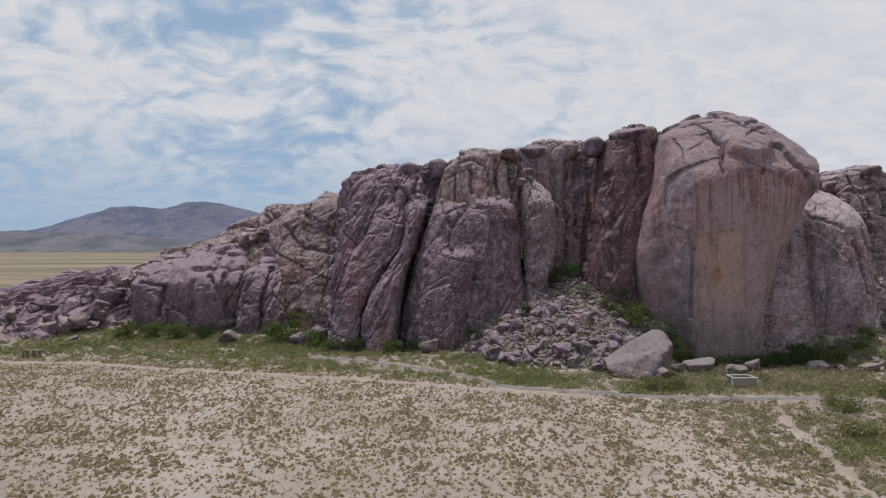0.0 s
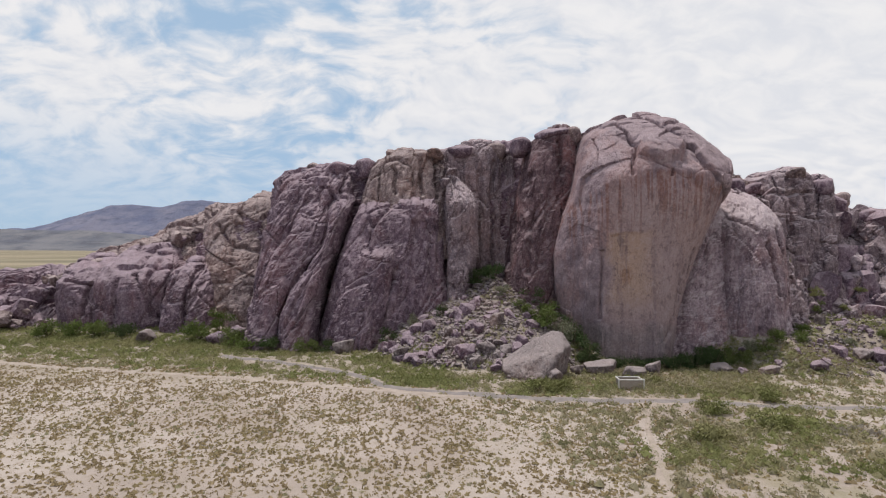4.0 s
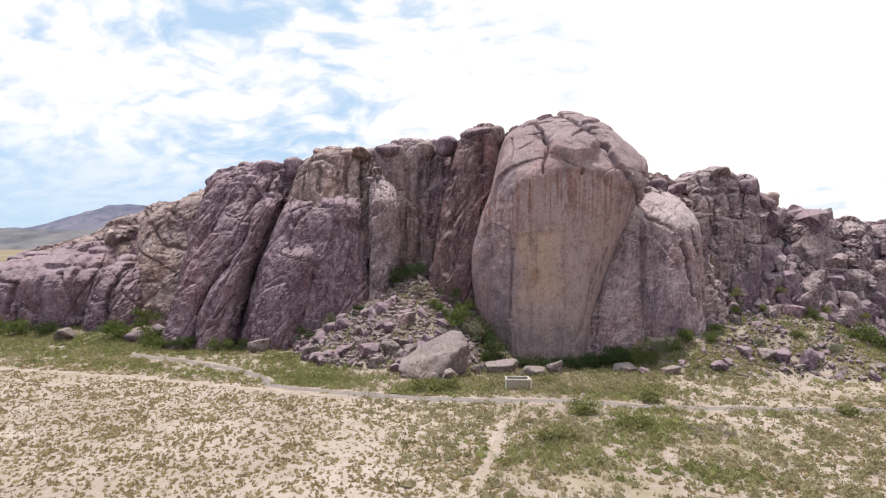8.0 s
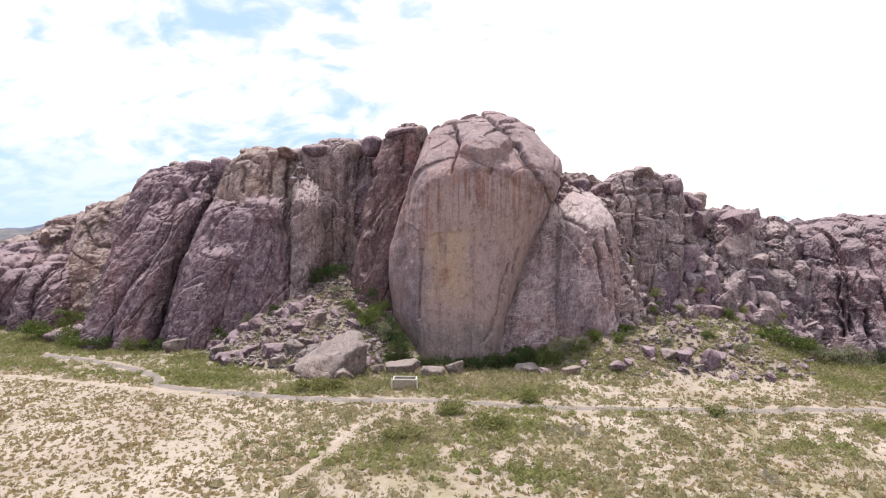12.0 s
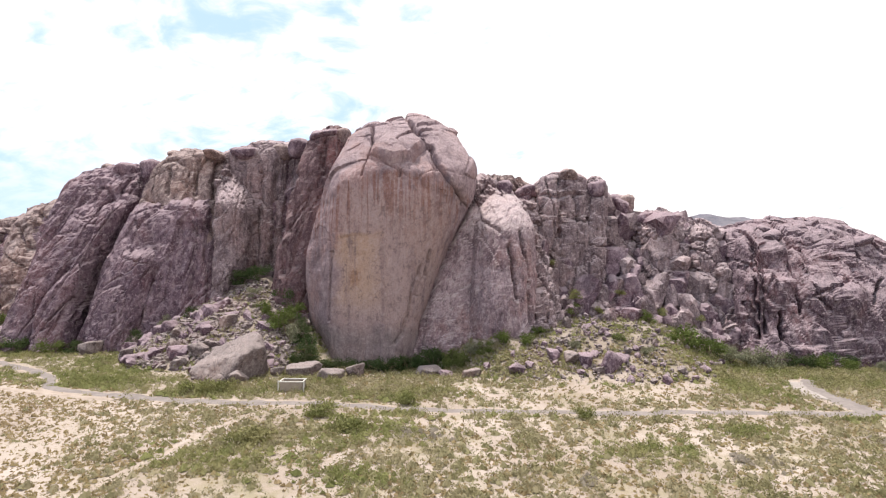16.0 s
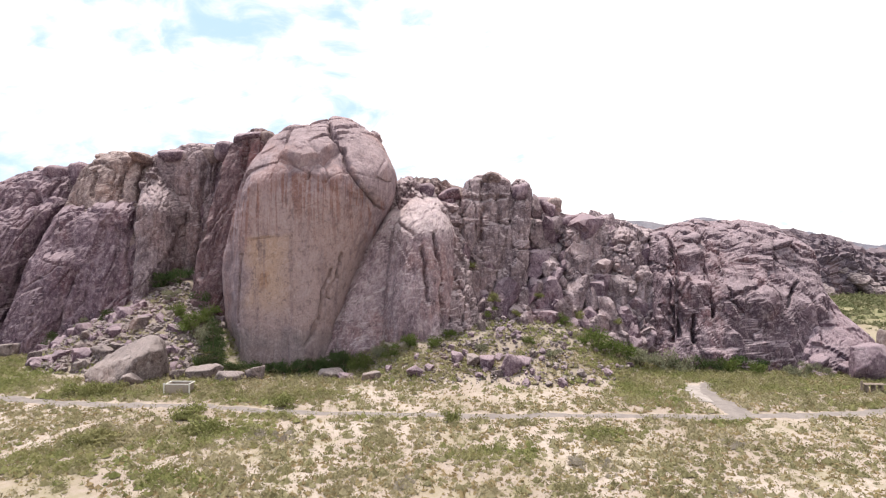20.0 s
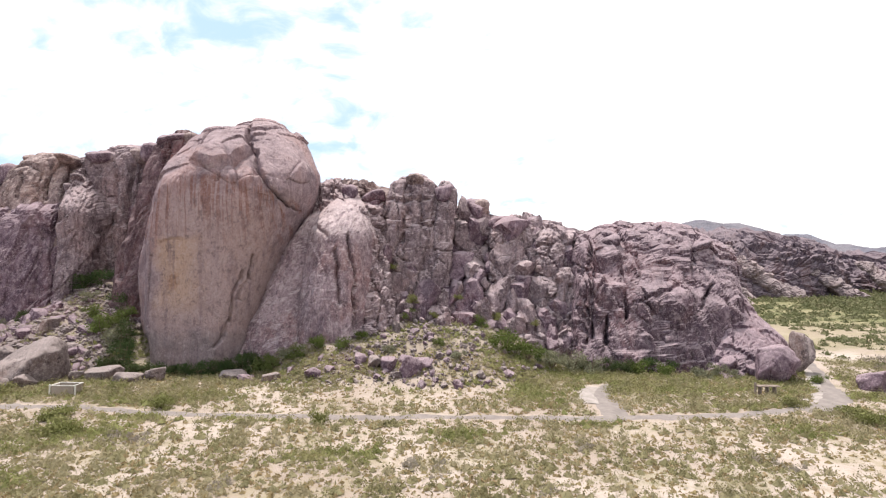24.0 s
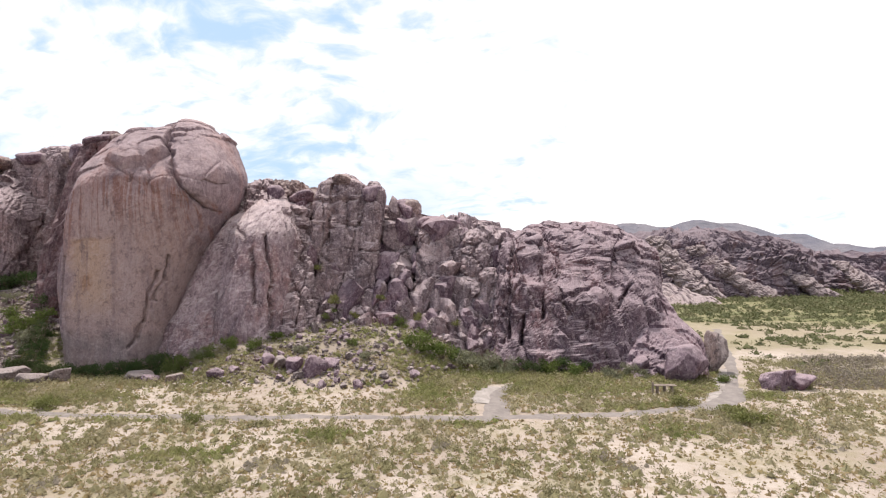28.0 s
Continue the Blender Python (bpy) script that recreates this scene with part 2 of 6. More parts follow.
SCRUB = leaf_material("scrub_leaves", (0.19, 0.176, 0.088), (0.30, 0.275, 0.155), (0.30, 0.262, 0.165))
GREEN = leaf_material("green_leaves", (0.138, 0.15, 0.05), (0.235, 0.242, 0.094), (0.25, 0.234, 0.11))
DARK_GREEN = leaf_material("dark_green_leaves", (0.035, 0.065, 0.022), (0.075, 0.11, 0.035), (0.06, 0.08, 0.03))
GREY_GREEN = leaf_material("grey_green_leaves", (0.17, 0.18, 0.115), (0.25, 0.25, 0.165), (0.21, 0.21, 0.14))
TWIG = leaf_material("grey_twigs", (0.20, 0.17, 0.14), (0.29, 0.25, 0.21), (0.24, 0.21, 0.17))
PLAIN_GREEN = leaf_material("plain_scrub_leaves", (0.085, 0.098, 0.042), (0.15, 0.155, 0.075), (0.155, 0.148, 0.08))
DRY = leaf_material("dry_tufts", (0.215, 0.16, 0.085), (0.335, 0.258, 0.15), (0.27, 0.215, 0.11))
BUSH_GREEN = leaf_material("lush_bush_leaves", (0.075, 0.108, 0.026), (0.15, 0.19, 0.052), (0.12, 0.145, 0.045))


def ground_material():
    m, n = material("sandy_ground")
    p = n.add("ShaderNodeNewGeometry").outputs["Position"]
    q = n.add("ShaderNodeSeparateXYZ", Vector=p)
    c = n.mix(n.step(n.noise(p, 0.09, 7.0, 0.6), 0.35, 0.65), (0.295, 0.245, 0.212), (0.395, 0.342, 0.306))
    c = n.mix(n.math("MULTIPLY", n.step(n.noise(p, 1.3, 8.0, 0.65), 0.48, 0.68), 0.5), c, (0.26, 0.21, 0.155))
    # grass grows in a band under the cliffs, in patches on the flat, and closes far off
    wob = n.math("MULTIPLY_ADD", n.noise(p, 0.10, 5.0, 0.6), 16.0, -8.0)
    yy = n.math("ADD", q.outputs[1], wob)
    xx = n.math("ADD", q.outputs[0], wob)
    band = n.math("MULTIPLY", n.step(yy, 40.0, 45.0), n.step(xx, 22.0, 8.0))
    near_wob = n.math("MULTIPLY_ADD", wob, 0.45, q.outputs[1])
    meadow = n.math("MULTIPLY", n.math("MULTIPLY", n.step(near_wob, 66.0, 69.0), n.step(near_wob, 79.0, 76.0)), 0.55)
    far = n.math("MAXIMUM", n.step(near_wob, 86.0, 98.0), meadow)
    patch = n.math("MULTIPLY", n.step(n.noise(p, 0.21, 7.0, 0.65), 0.47, 0.60), n.math("MULTIPLY_ADD", n.step(xx, 12.0, 26.0), 0.5, 0.12))
    grass = n.math("MAXIMUM", n.math("MAXIMUM", n.math("MULTIPLY", band, 0.3), n.math("MULTIPLY", far, 0.95)), patch, clamp=True)
    grass = n.math("MULTIPLY", grass, n.math("MAXIMUM", n.step(n.noise(p, 0.9, 8.0, 0.7), 0.34, 0.56), n.math("MULTIPLY", far, n.step(n.noise(n.scaled(p, (0.5, 1.0, 1.0)), 0.11, 7.0, 0.7), 0.30, 0.48))))
    tint = n.mix(n.step(n.noise(p, 0.13, 4.0), 0.4, 0.6), (0.25, 0.215, 0.14), (0.215, 0.195, 0.115))
    c = n.mix(n.math("MULTIPLY", n.step(near_wob, 64.0, 72.0), 0.6), c, (0.235, 0.2, 0.132))
    tint = n.mix(far, tint, n.mix(n.step(n.noise(n.scaled(p, (0.4, 1.0, 1.0)), 0.12, 7.0, 0.7), 0.36, 0.6), (0.23, 0.205, 0.125), (0.145, 0.15, 0.075)))
    c = n.mix(grass, c, tint)
    stony = n.math("MULTIPLY", n.step(q.outputs[2], 0.35, 1.0), n.step(n.noise(p, 0.7, 7.0, 0.7), 0.30, 0.5))
    c = n.mix(n.math("MULTIPLY", stony, 0.4), c, n.mix(n.noise(p, 2.5, 6.0, 0.7), (0.14, 0.115, 0.10), (0.34, 0.29, 0.25)))
    # dry yellow plain to the west
    west = n.math("MULTIPLY", n.step(q.outputs[0], -60.0, -140.0), n.step(q.outputs[1], 90.0, 160.0))
    c = n.mix(n.math("MULTIPLY", west, 0.9), c, n.mix(n.step(n.noise(n.scaled(p, (0.12, 1.0, 1.0)), 0.02, 8.0, 0.7), 0.4, 0.6), (0.13, 0.118, 0.08), (0.29, 0.238, 0.17)))
    height = n.math("ADD", n.noise(p, 2.2, 8.0, 0.7), n.math("MULTIPLY", n.noise(p, 9.0, 4.0), 0.3))
    finish(n, c, 0.95, height, 0.7, 0.12, 0.1)
    return m


GROUND = ground_material()


def plain_material(name, a, b, scale=2.0, rough=0.85, strength=0.3):
    m, n = material(name)
    p = n.add("ShaderNodeNewGeometry").outputs["Position"]
    c = n.mix(n.step(n.noise(p, scale, 8.0, 0.65), 0.35, 0.65), a, b)
    c = n.mix(n.math("MULTIPLY", n.step(n.noise(p, scale * 9, 4.0), 0.5, 0.7), 0.35), c, tuple(v * 0.6 for v in a))
    finish(n, c, rough, n.noise(p, scale * 6, 6.0), strength, 0.03)
    return m


TRAIL = plain_material("packed_gravel", (0.18, 0.158, 0.152), (0.235, 0.208, 0.198), 1.2, 0.95)
DIRT = plain_material("pale_dirt", (0.29, 0.238, 0.2), (0.36, 0.305, 0.262), 1.0, 0.95)
PALE_GRAVEL = plain_material("pale_gravel", (0.25, 0.222, 0.21), (0.34, 0.31, 0.295), 1.4, 0.95)
CONCRETE = plain_material("concrete", (0.27, 0.225, 0.19), (0.33, 0.28, 0.24), 2.0)
CONCRETE_TOP = plain_material("pale_concrete", (0.34, 0.31, 0.285), (0.42, 0.385, 0.355), 2.0)
WHITE_PAINT = plain_material("white_paint", (0.52, 0.50, 0.47), (0.62, 0.60, 0.57), 2.0)
TIMBER = plain_material("grey_timber", (0.17, 0.135, 0.115), (0.27, 0.22, 0.19), 3.0)
BARK = plain_material("bark", (0.10, 0.075, 0.055), (0.18, 0.14, 0.10), 5.0)


def hill_material(name, low, high):
    m, n = material(name)
    p = n.add("ShaderNodeNewGeometry").outputs["Position"]
    c = n.mix(n.step(n.noise(p, 0.006, 9.0, 0.65), 0.38, 0.62), low, high)
    c = n.mix(n.math("MULTIPLY", n.step(n.noise(n.scaled(p, (1.0, 1.0, 4.0)), 0.014, 8.0, 0.7), 0.5, 0.66), 0.5), c, tuple(v * 0.6 for v in low))
    finish(n, c, 0.95, n.noise(p, 0.03, 8.0, 0.7), 1.0, 12.0, 0.1)
    return m


# the blue-grey of distance haze is put into the hills' own colours
HILL_BLUE = hill_material("haze_blue_hill", (0.12, 0.132, 0.2), (0.19, 0.188, 0.245))
HILL_GREY = hill_material("haze_grey_hill", (0.145, 0.145, 0.182), (0.195, 0.187, 0.215))
HILL_DIM = hill_material("haze_bluish_foothill", (0.115, 0.12, 0.145), (0.185, 0.182, 0.195))


# ---- building tools ----
def lattice(i, j, k, seed):
    h = (i * 374761393 + j * 668265263 + k * 1274126177 + seed * 951274213) & 0xFFFFFFFF
    h = ((h ^ (h >> 13)) * 1274126177) & 0xFFFFFFFF
    h = ((h ^ (h >> 16)) * 2246822519) & 0xFFFFFFFF
    return ((h ^ (h >> 15)) & 0xFFFFFF) / float(0xFFFFFF)


def vnoise(p, seed=0):
    i = np.floor(p).astype(np.int64)
    f = p - i
    u = f * f * (3 - 2 * f)
    out = 0
    for a in (0, 1):
        wa = u[:, 0] if a else 1 - u[:, 0]
        for b in (0, 1):
            wb = wa * (u[:, 1] if b else 1 - u[:, 1])
            for c in (0, 1):
                out = out + wb * (u[:, 2] if c else 1 - u[:, 2]) * lattice(i[:, 0] + a, i[:, 1] + b, i[:, 2] + c, seed)
    return out


def fbm(p, octaves=4, seed=0):
    total, amp, norm = 0, 1.0, 0.0
    for o in range(octaves):
        total = total + amp * vnoise(p * 2.03 ** o + 7.7 * o, seed + o)
        norm += amp
        amp *= 0.5
    return total / norm


def cells(p, seed=0):
    """Nearest and second distance of a jittered cell pattern, the nearest cell's random number, and the place within that cell."""
    i = np.floor(p).astype(np.int64)
    n = len(p)
    d1, d2, r1, off = np.full(n, 9.0), np.full(n, 9.0), np.zeros(n), np.zeros((n, 3))
    for a in (-1, 0, 1):
        for b in (-1, 0, 1):
            for c in (-1, 0, 1):
                x, y, z = i[:, 0] + a, i[:, 1] + b, i[:, 2] + c
                o = p - np.stack([x + lattice(x, y, z, seed), y + lattice(x, y, z, seed + 1), z + lattice(x, y, z, seed + 2)], -1)
                d = np.sqrt((o * o).sum(1))
                near = d < d1
                d2 = np.where(near, d1, np.minimum(d2, d))
                r1 = np.where(near, lattice(x, y, z, seed + 3), r1)
                off = np.where(near[:, None], o, off)
                d1 = np.where(near, d, d1)
    return d1, d2, r1, off


def mesh_of(name, verts, faces, mat, smooth=True):
    me = bpy.data.meshes.new(name)
    verts, faces = np.asarray(verts, np.float32), np.asarray(faces, np.int32)
    me.vertices.add(len(verts))
    me.vertices.foreach_set("co", verts.ravel())
    me.loops.add(faces.size)
    me.loops.foreach_set("vertex_index", faces.ravel())
    me.polygons.add(len(faces))
    me.polygons.foreach_set("loop_start", np.arange(0, faces.size, faces.shape[1], dtype=np.int32))
    me.polygons.foreach_set("use_smooth", np.full(len(faces), smooth))
    me.update(calc_edges=True)
    me.materials.append(mat)
    return me


def part(name, bm, mat, parent, label=""):
    me = bpy.data.meshes.new(name)
    bm.to_mesh(me)
    bm.free()
    me.materials.append(mat)
    ob = new(name, me)
    ob.parent = parent
    return tagged(ob, label)


def block(sx, sy, sz, x=0, y=0, z=0, bevel=0.02):
    """A bevelled block whose base stands at z."""
    bm = bmesh.new()
    bmesh.ops.create_cube(bm, size=1)
    bmesh.ops.scale(bm, vec=(sx, sy, sz), verts=bm.verts)
    bmesh.ops.bevel(bm, geom=bm.edges[:], offset=bevel, segments=2, affect="EDGES", profile=0.6)
    bmesh.ops.translate(bm, vec=(x, y, z + sz / 2), verts=bm.verts)
    return bm


def quads(rows, cols, wrap):
    j, i = np.meshgrid(np.arange(rows - 1), np.arange(cols if wrap else cols - 1), indexing="ij")
    k = (i + 1) % cols
    return np.stack([j * cols + i, j * cols + k, (j + 1) * cols + k, (j + 1) * cols + i], -1).reshape(-1, 4)


def chisel(w, box, seed):
    """Blocks with flat faces and crisp edges: their height, each block's number, and the distance to the joints between them."""
    d1, d2, r1, off = cells(w / box, seed)
    pick = (r1 * 99991).astype(np.int64)
    none = pick * 0
    face = None
    for k in range(3):
        t = np.stack([lattice(pick, none + 5 * k, none + j, seed) - 0.5 for j in range(3)], -1)
        h = 1.7 * (t * off).sum(1) + 0.1 * k
        face = h if face is None else np.minimum(face, h)
    return face + 0.25, r1, d2 - d1


def joints(p, across, spacing, seed, width=0.10):
    """One family of parallel joints: the number of the slab that a place lies in, and how near it is to a joint."""
    w = fbm(p / (2.5 * spacing), 3, seed) - 0.5
    f = (p @ np.array(across)) / spacing + 1.5 * w
    k = np.floor(f)
    g = np.abs(f - np.round(f)) * spacing
    edge_no = np.round(f).astype(np.int64)
    here = lattice(edge_no, edge_no * 0 + seed, edge_no * 0, seed) * 0.6 + 0.7 * vnoise(p / (1.6 * spacing) + 31.0, seed + 5)
    slab = lattice(k.astype(np.int64), k.astype(np.int64) * 0 + 3, k.astype(np.int64) * 0, seed + 7) - 0.5
    return slab, np.exp(-(g / width) ** 2) * np.clip((here - 0.66) * 4, 0, 1)


def relief(p, normal, seed, amp, blk, size, crack, flute, tall=1.6, lean=0.0, strata=0.3, shelf=0.4, joint=1.0, warp=0.3, small=0.4, form=None, clefts=(), bosses=()):
    """Weathered relief along the normal: swells, tilted joint-bounded blocks, cracks, ledges and upright flutes."""
    w = p + 0.25 * warp * size * np.stack([fbm(p / (2.2 * size), 2, seed + 40 + k) - 0.5 for k in range(3)], -1)
    w = w - np.array([1.0, 0, 0]) * (lean * p[:, 2])[:, None]
    out = amp * (fbm(p / (3.0 * size), 4, seed + 3) - 0.5) * 2
    for scale, gain in ((1.0, 1.0), (0.4, 0.12 + 0.34 * small), (0.17, 0.03 + 0.16 * small)):
        box = np.array([size, size, size * tall]) * scale
        face, r1, gap = chisel(w, box, seed + int(scale * 90))
        live = np.clip((vnoise(p / (2.4 * size) + 17 * scale, seed + 77) - 0.28) * 3, 0.55, 1)
        out = out + live * gain * blk * ((r1 - 0.5) + 1.3 * face)
        out = out - live * gain * crack * np.exp(-(gap / (0.035 + 0.015 / scale)) ** 2) * (0.2 + 0.9 * (r1 > 0.35))
    for across, space, k in (((1.0, 0.3, -lean), size * 1.15, 1), ((0.6, 0.5, -lean - 0.45), size * 1.7, 2), ((0.3 + 0.4 * lean, -0.2, 1.0), size * 1.7 * tall, 3)):
        slab, groove = joints(p, across, space, seed * 7 + k, 0.10 if k < 3 else 0.08)
        out = out + strata * slab * (1.0 if k < 3 else 0.8) - 1.3 * crack * joint * groove
    for k, (space, gain) in enumerate(((size * 1.1, 1.0), (size * 0.45, 0.5))):
        f = (p @ np.array([0.18 + 0.3 * lean, 0.1, 1.0])) / space + 2.2 * (fbm(p / (1.8 * space), 3, seed + 60 + k) - 0.5)
        h = f - np.floor(f)
        saw = h * (1 - np.clip((h - 0.86) / 0.14, 0, 1))
        out = out + shelf * gain * saw * np.clip((vnoise(p / (1.3 * space) + 5 * k, seed + 66 + k) - 0.38) * 4, 0, 1)
    if form is not None:
        # an overall form of its own: a push outwards and how rough the rock is there
        push, rough = form(p)
        out = out * rough + push * np.clip(-1.6 * normal[:, 1] - 0.2, 0, 1)
    if bosses:
        # great rounded slabs and blocks that stand proud: x, z, half width, half height, turn, height
        jig = 0.5 * np.stack([fbm(p * 0.5, 3, seed + 91) - 0.5, fbm(p * 0.5 + 50, 3, seed + 92) - 0.5], -1)
        lift = np.zeros(len(p))
        for x0, z0, hw, hh, turn, high in bosses:
            c, q = math.cos(radians(turn)), math.sin(radians(turn))
            dx, dz = p[:, 0] + jig[:, 0] - x0, p[:, 2] + jig[:, 1] - z0
            u, v = (c * dx + q * dz) / hw, (c * dz - q * dx) / hh
            far = np.maximum(np.maximum(np.abs(u), np.abs(v)), 0.76 * (np.abs(u) + np.abs(v)))
            lift = np.maximum(lift, (high * (1 + 0.25 * u - 0.2 * v)) * np.clip((1.05 - far) / 0.3, 0, 1) ** 0.8)
        out = out + lift * np.clip(-1.15 * normal[:, 1], 0, 1) ** 1.5
    if clefts:
        jig = 0.9 * np.stack([fbm(p * 0.7, 3, seed + 81) - 0.5, fbm(p * 0.7 + 50, 3, seed + 82) - 0.5], -1)
        xz = p[:, [0, 2]] + jig
        for x0, z0, x1, z1, wide, deep in clefts:
            a, b = np.array([x0, z0]), np.array([x1, z1]) - np.array([x0, z0])
            t = np.clip(((xz - a) @ b) / (b @ b), 0, 1)
            d = np.linalg.norm(xz - a - t[:, None] * b, axis=1)
            out = out - deep * np.exp(-(d / wide) ** 2) * np.clip(0.35 - 2 * normal[:, 1], 0, 1)
    flute = 0.55 * flute
    up = (p - np.array([1.0, 0, 0]) * (lean * p[:, 2])[:, None]) * np.array([1.0, 1.0, 0.09])
    out = out + flute * (fbm(up * 0.8, 3, seed + 21) - 0.5) * 2
    out = out - 1.1 * flute * np.clip(1 - np.abs(2 * fbm(up * 0.62 + 40, 2, seed + 23) - 1) * 7, 0, 1) * np.clip((vnoise(p * 0.22 + 9, seed + 24) - 0.3) * 3, 0, 1)
    out = out - 0.4 * flute * np.clip(1 - np.abs(2 * fbm(up * 1.7 + 70, 2, seed + 25) - 1) * 7, 0, 1)
    out = out + 0.07 * (fbm(p * 1.7, 4, seed + 30) - 0.5) * 2
    return p + normal * out[:, None]


def buttress(name, levels, label, mat=None, seed=1, step=0.175, amp=0.35, blk=0.45, size=2.6, crack=0.4, flute=0.35, square=3.0, tall=1.6, cap=0.8, lean=0.0, strata=0.3, shelf=0.4, joint=1.0, warp=0.3, small=0.4, form=None, clefts=(), bosses=(), knobs=0, knob=1.0, crisp=True):
    """A rock mass lofted through level sections (height, x from, x to, y front, y back), rounded over at its top."""
    lv = np.array(levels)
    z0, z1 = lv[0, 0], lv[-1, 0]
    rows = max(12, int((z1 - z0) / step))
    zz = np.linspace(z0, z1, rows)
    cols = []
    for k in range(1, 5):
        c = np.interp(zz, lv[:, 0], lv[:, k])
        kern = np.ones(max(3, rows // 22) | 1)
        pad = len(kern) // 2
        cols.append(np.convolve(np.pad(c, pad, mode="reflect", reflect_type="odd"), kern / kern.sum(), "valid"))
    xl, xr, yf, yb = cols
    caps = np.linspace(0, math.pi / 2, 9)[1:]
    f = np.concatenate([np.ones(rows), np.cos(caps)])
    f[-1] = 0.02
    zz = np.concatenate([zz, z1 + cap * np.sin(caps)])
    xl, xr, yf, yb = [np.concatenate([c, np.full(8, c[-1])]) for c in (xl, xr, yf, yb)]
    wide = max((xr - xl).max(), 1.0)
    n = int(np.clip(1.25 * (wide + 0.6 * (yb - yf).max()) / step, 40, 520))
    q = np.linspace(-1, 1, n, endpoint=False)
    th = -math.pi / 2 + math.pi * (0.5 * q + 0.5 * q ** 3)
    cx, sx = np.cos(th), np.sin(th)
    ux, uy = np.sign(cx) * np.abs(cx) ** (2 / square), np.sign(sx) * np.abs(sx) ** (2 / square)
    x = ((xl + xr) / 2)[:, None] + ((xr - xl) / 2 * f)[:, None] * ux
    y = ((yf + yb) / 2)[:, None] + ((yb - yf) / 2 * f)[:, None] * uy
    p = np.stack([x, y, np.repeat(zz[:, None], n, 1)], -1)
    du = np.roll(p, -1, 1) - np.roll(p, 1, 1)
    dv = np.gradient(p, axis=0)
    nn = np.cross(du, dv)
    nn /= np.maximum(np.linalg.norm(nn, axis=-1, keepdims=True), 1e-9)
    v = relief(p.reshape(-1, 3), nn.reshape(-1, 3), seed, amp, blk, size, crack, flute, tall, lean, strata, shelf, joint, warp, small, form, clefts, bosses)
    base = Vector(((xl[0] + xr[0]) / 2, (yf[0] + yb[0]) / 2, z0))
    ob = new(name, mesh_of(name, v - np.array(base), quads(len(zz), n, True), mat or ROCK, not crisp))
    ob.location = base
    rk = np.random.default_rng(seed)
    for k in range(knobs):
        # rounded blocks that make up the weathered top
        row = int(rows * rk.uniform(0.84, 1.0)) - 1
        a = -math.pi / 2 + rk.uniform(-1.35, 1.35)
        at = Vector(((xl[row] + xr[row]) / 2 + (xr[row] - xl[row]) * 0.40 * math.cos(a), (yf[row] + yb[row]) / 2 + (yb[row] - yf[row]) * 0.40 * math.sin(a), zz[row]))
        s = knob * rk.uniform(0.55, 1.15)
        lump = boulder("top_block", *at, s * 1.15, s, s * 0.8, rk.uniform(0, 360), rk.uniform(-15, 15), rk.uniform(-15, 15), seed + k, mat or ROCK, 3, "", "", 2.6)
        lump.parent = ob
        lump.matrix_parent_inverse = Matrix.Translation(-base)
    return tagged(ob, label, "rock")


def ball_dirs(level):
    bm = bmesh.new()
    bmesh.ops.create_icosphere(bm, subdivisions=level, radius=1)
    v = np.array([tuple(w.co) for w in bm.verts])
    f = np.array([[w.index for w in t.verts] for t in bm.faces])
    bm.free()
    return v / np.linalg.norm(v, axis=1, keepdims=True), f


BALLS = {k: ball_dirs(k) for k in (1, 2, 3, 4, 5)}


def boulder_mesh(name, seed, mat, level=4, sharp=9.0, boxy=0.6, rough=0.06):
    """A unit boulder: a body cut by random planes with softened edges, roughened. It fills about -1..1."""
    d, f = BALLS[level]
    rng = np.random.default_rng(seed)
    axes = np.concatenate([np.eye(3), -np.eye(3)]) + rng.normal(0, 0.30, (6, 3))
    more = 14 if sharp < 11 else 7
    extra = rng.normal(0, 1, (more, 3))
    nrm = np.concatenate([axes, extra])
    nrm /= np.linalg.norm(nrm, axis=1, keepdims=True)
    dist = np.concatenate([rng.uniform(0.62, 0.98, 6), rng.uniform(0.72, 1.15, more) * (1.25 - 0.3 * boxy) if sharp < 11 else rng.uniform(0.62, 1.0, more)])
    rough = rough if sharp < 11 else 0.6 * rough
    sharp = sharp * (1.0 if sharp < 11 else 2.2)
    t = np.maximum(d @ nrm.T, 0) / dist
    r = np.minimum((t ** (2.4 * sharp)).sum(1) ** (-1 / (2.4 * sharp)), 1.55)
    p = d * r[:, None]
    r2 = rough * (fbm(p * 1.9 + seed * 3.1, 5, seed) - 0.5) * 5
    e1, e2, s1, _ = cells(p * 1.5 + seed, seed)
    r2 = r2 + rough * 0.9 * (s1 - 0.5) - rough * 0.9 * np.exp(-((e2 - e1) / 0.06) ** 2) * (s1 > 0.5)
    return mesh_of(name, p + d * r2[:, None], f, mat, sharp < 11 or level > 3)


BOULDER_MESHES = {}


def boulder(name, x, y, z, sx, sy, sz, turn=0, tip=0, roll=0, seed=0, mat=None, level=4, label="rounded grey boulder", group="", sharp=9.0):
    """A boulder with half sizes sx, sy, sz centred at x, y, z."""
    mat = mat or STONE
    key = (seed % 9, mat.name, level, sharp)
    if key not in BOULDER_MESHES:
        BOULDER_MESHES[key] = boulder_mesh("boulder", seed % 9 + 1, mat, level, sharp)
    ob = new(name, BOULDER_MESHES[key])
    ob.matrix_world = pose(x, y, z, tip, roll, turn) @ Matrix.Diagonal((sx, sy, sz, 1))
    return tagged(ob, label, "rock" if label else "", group)


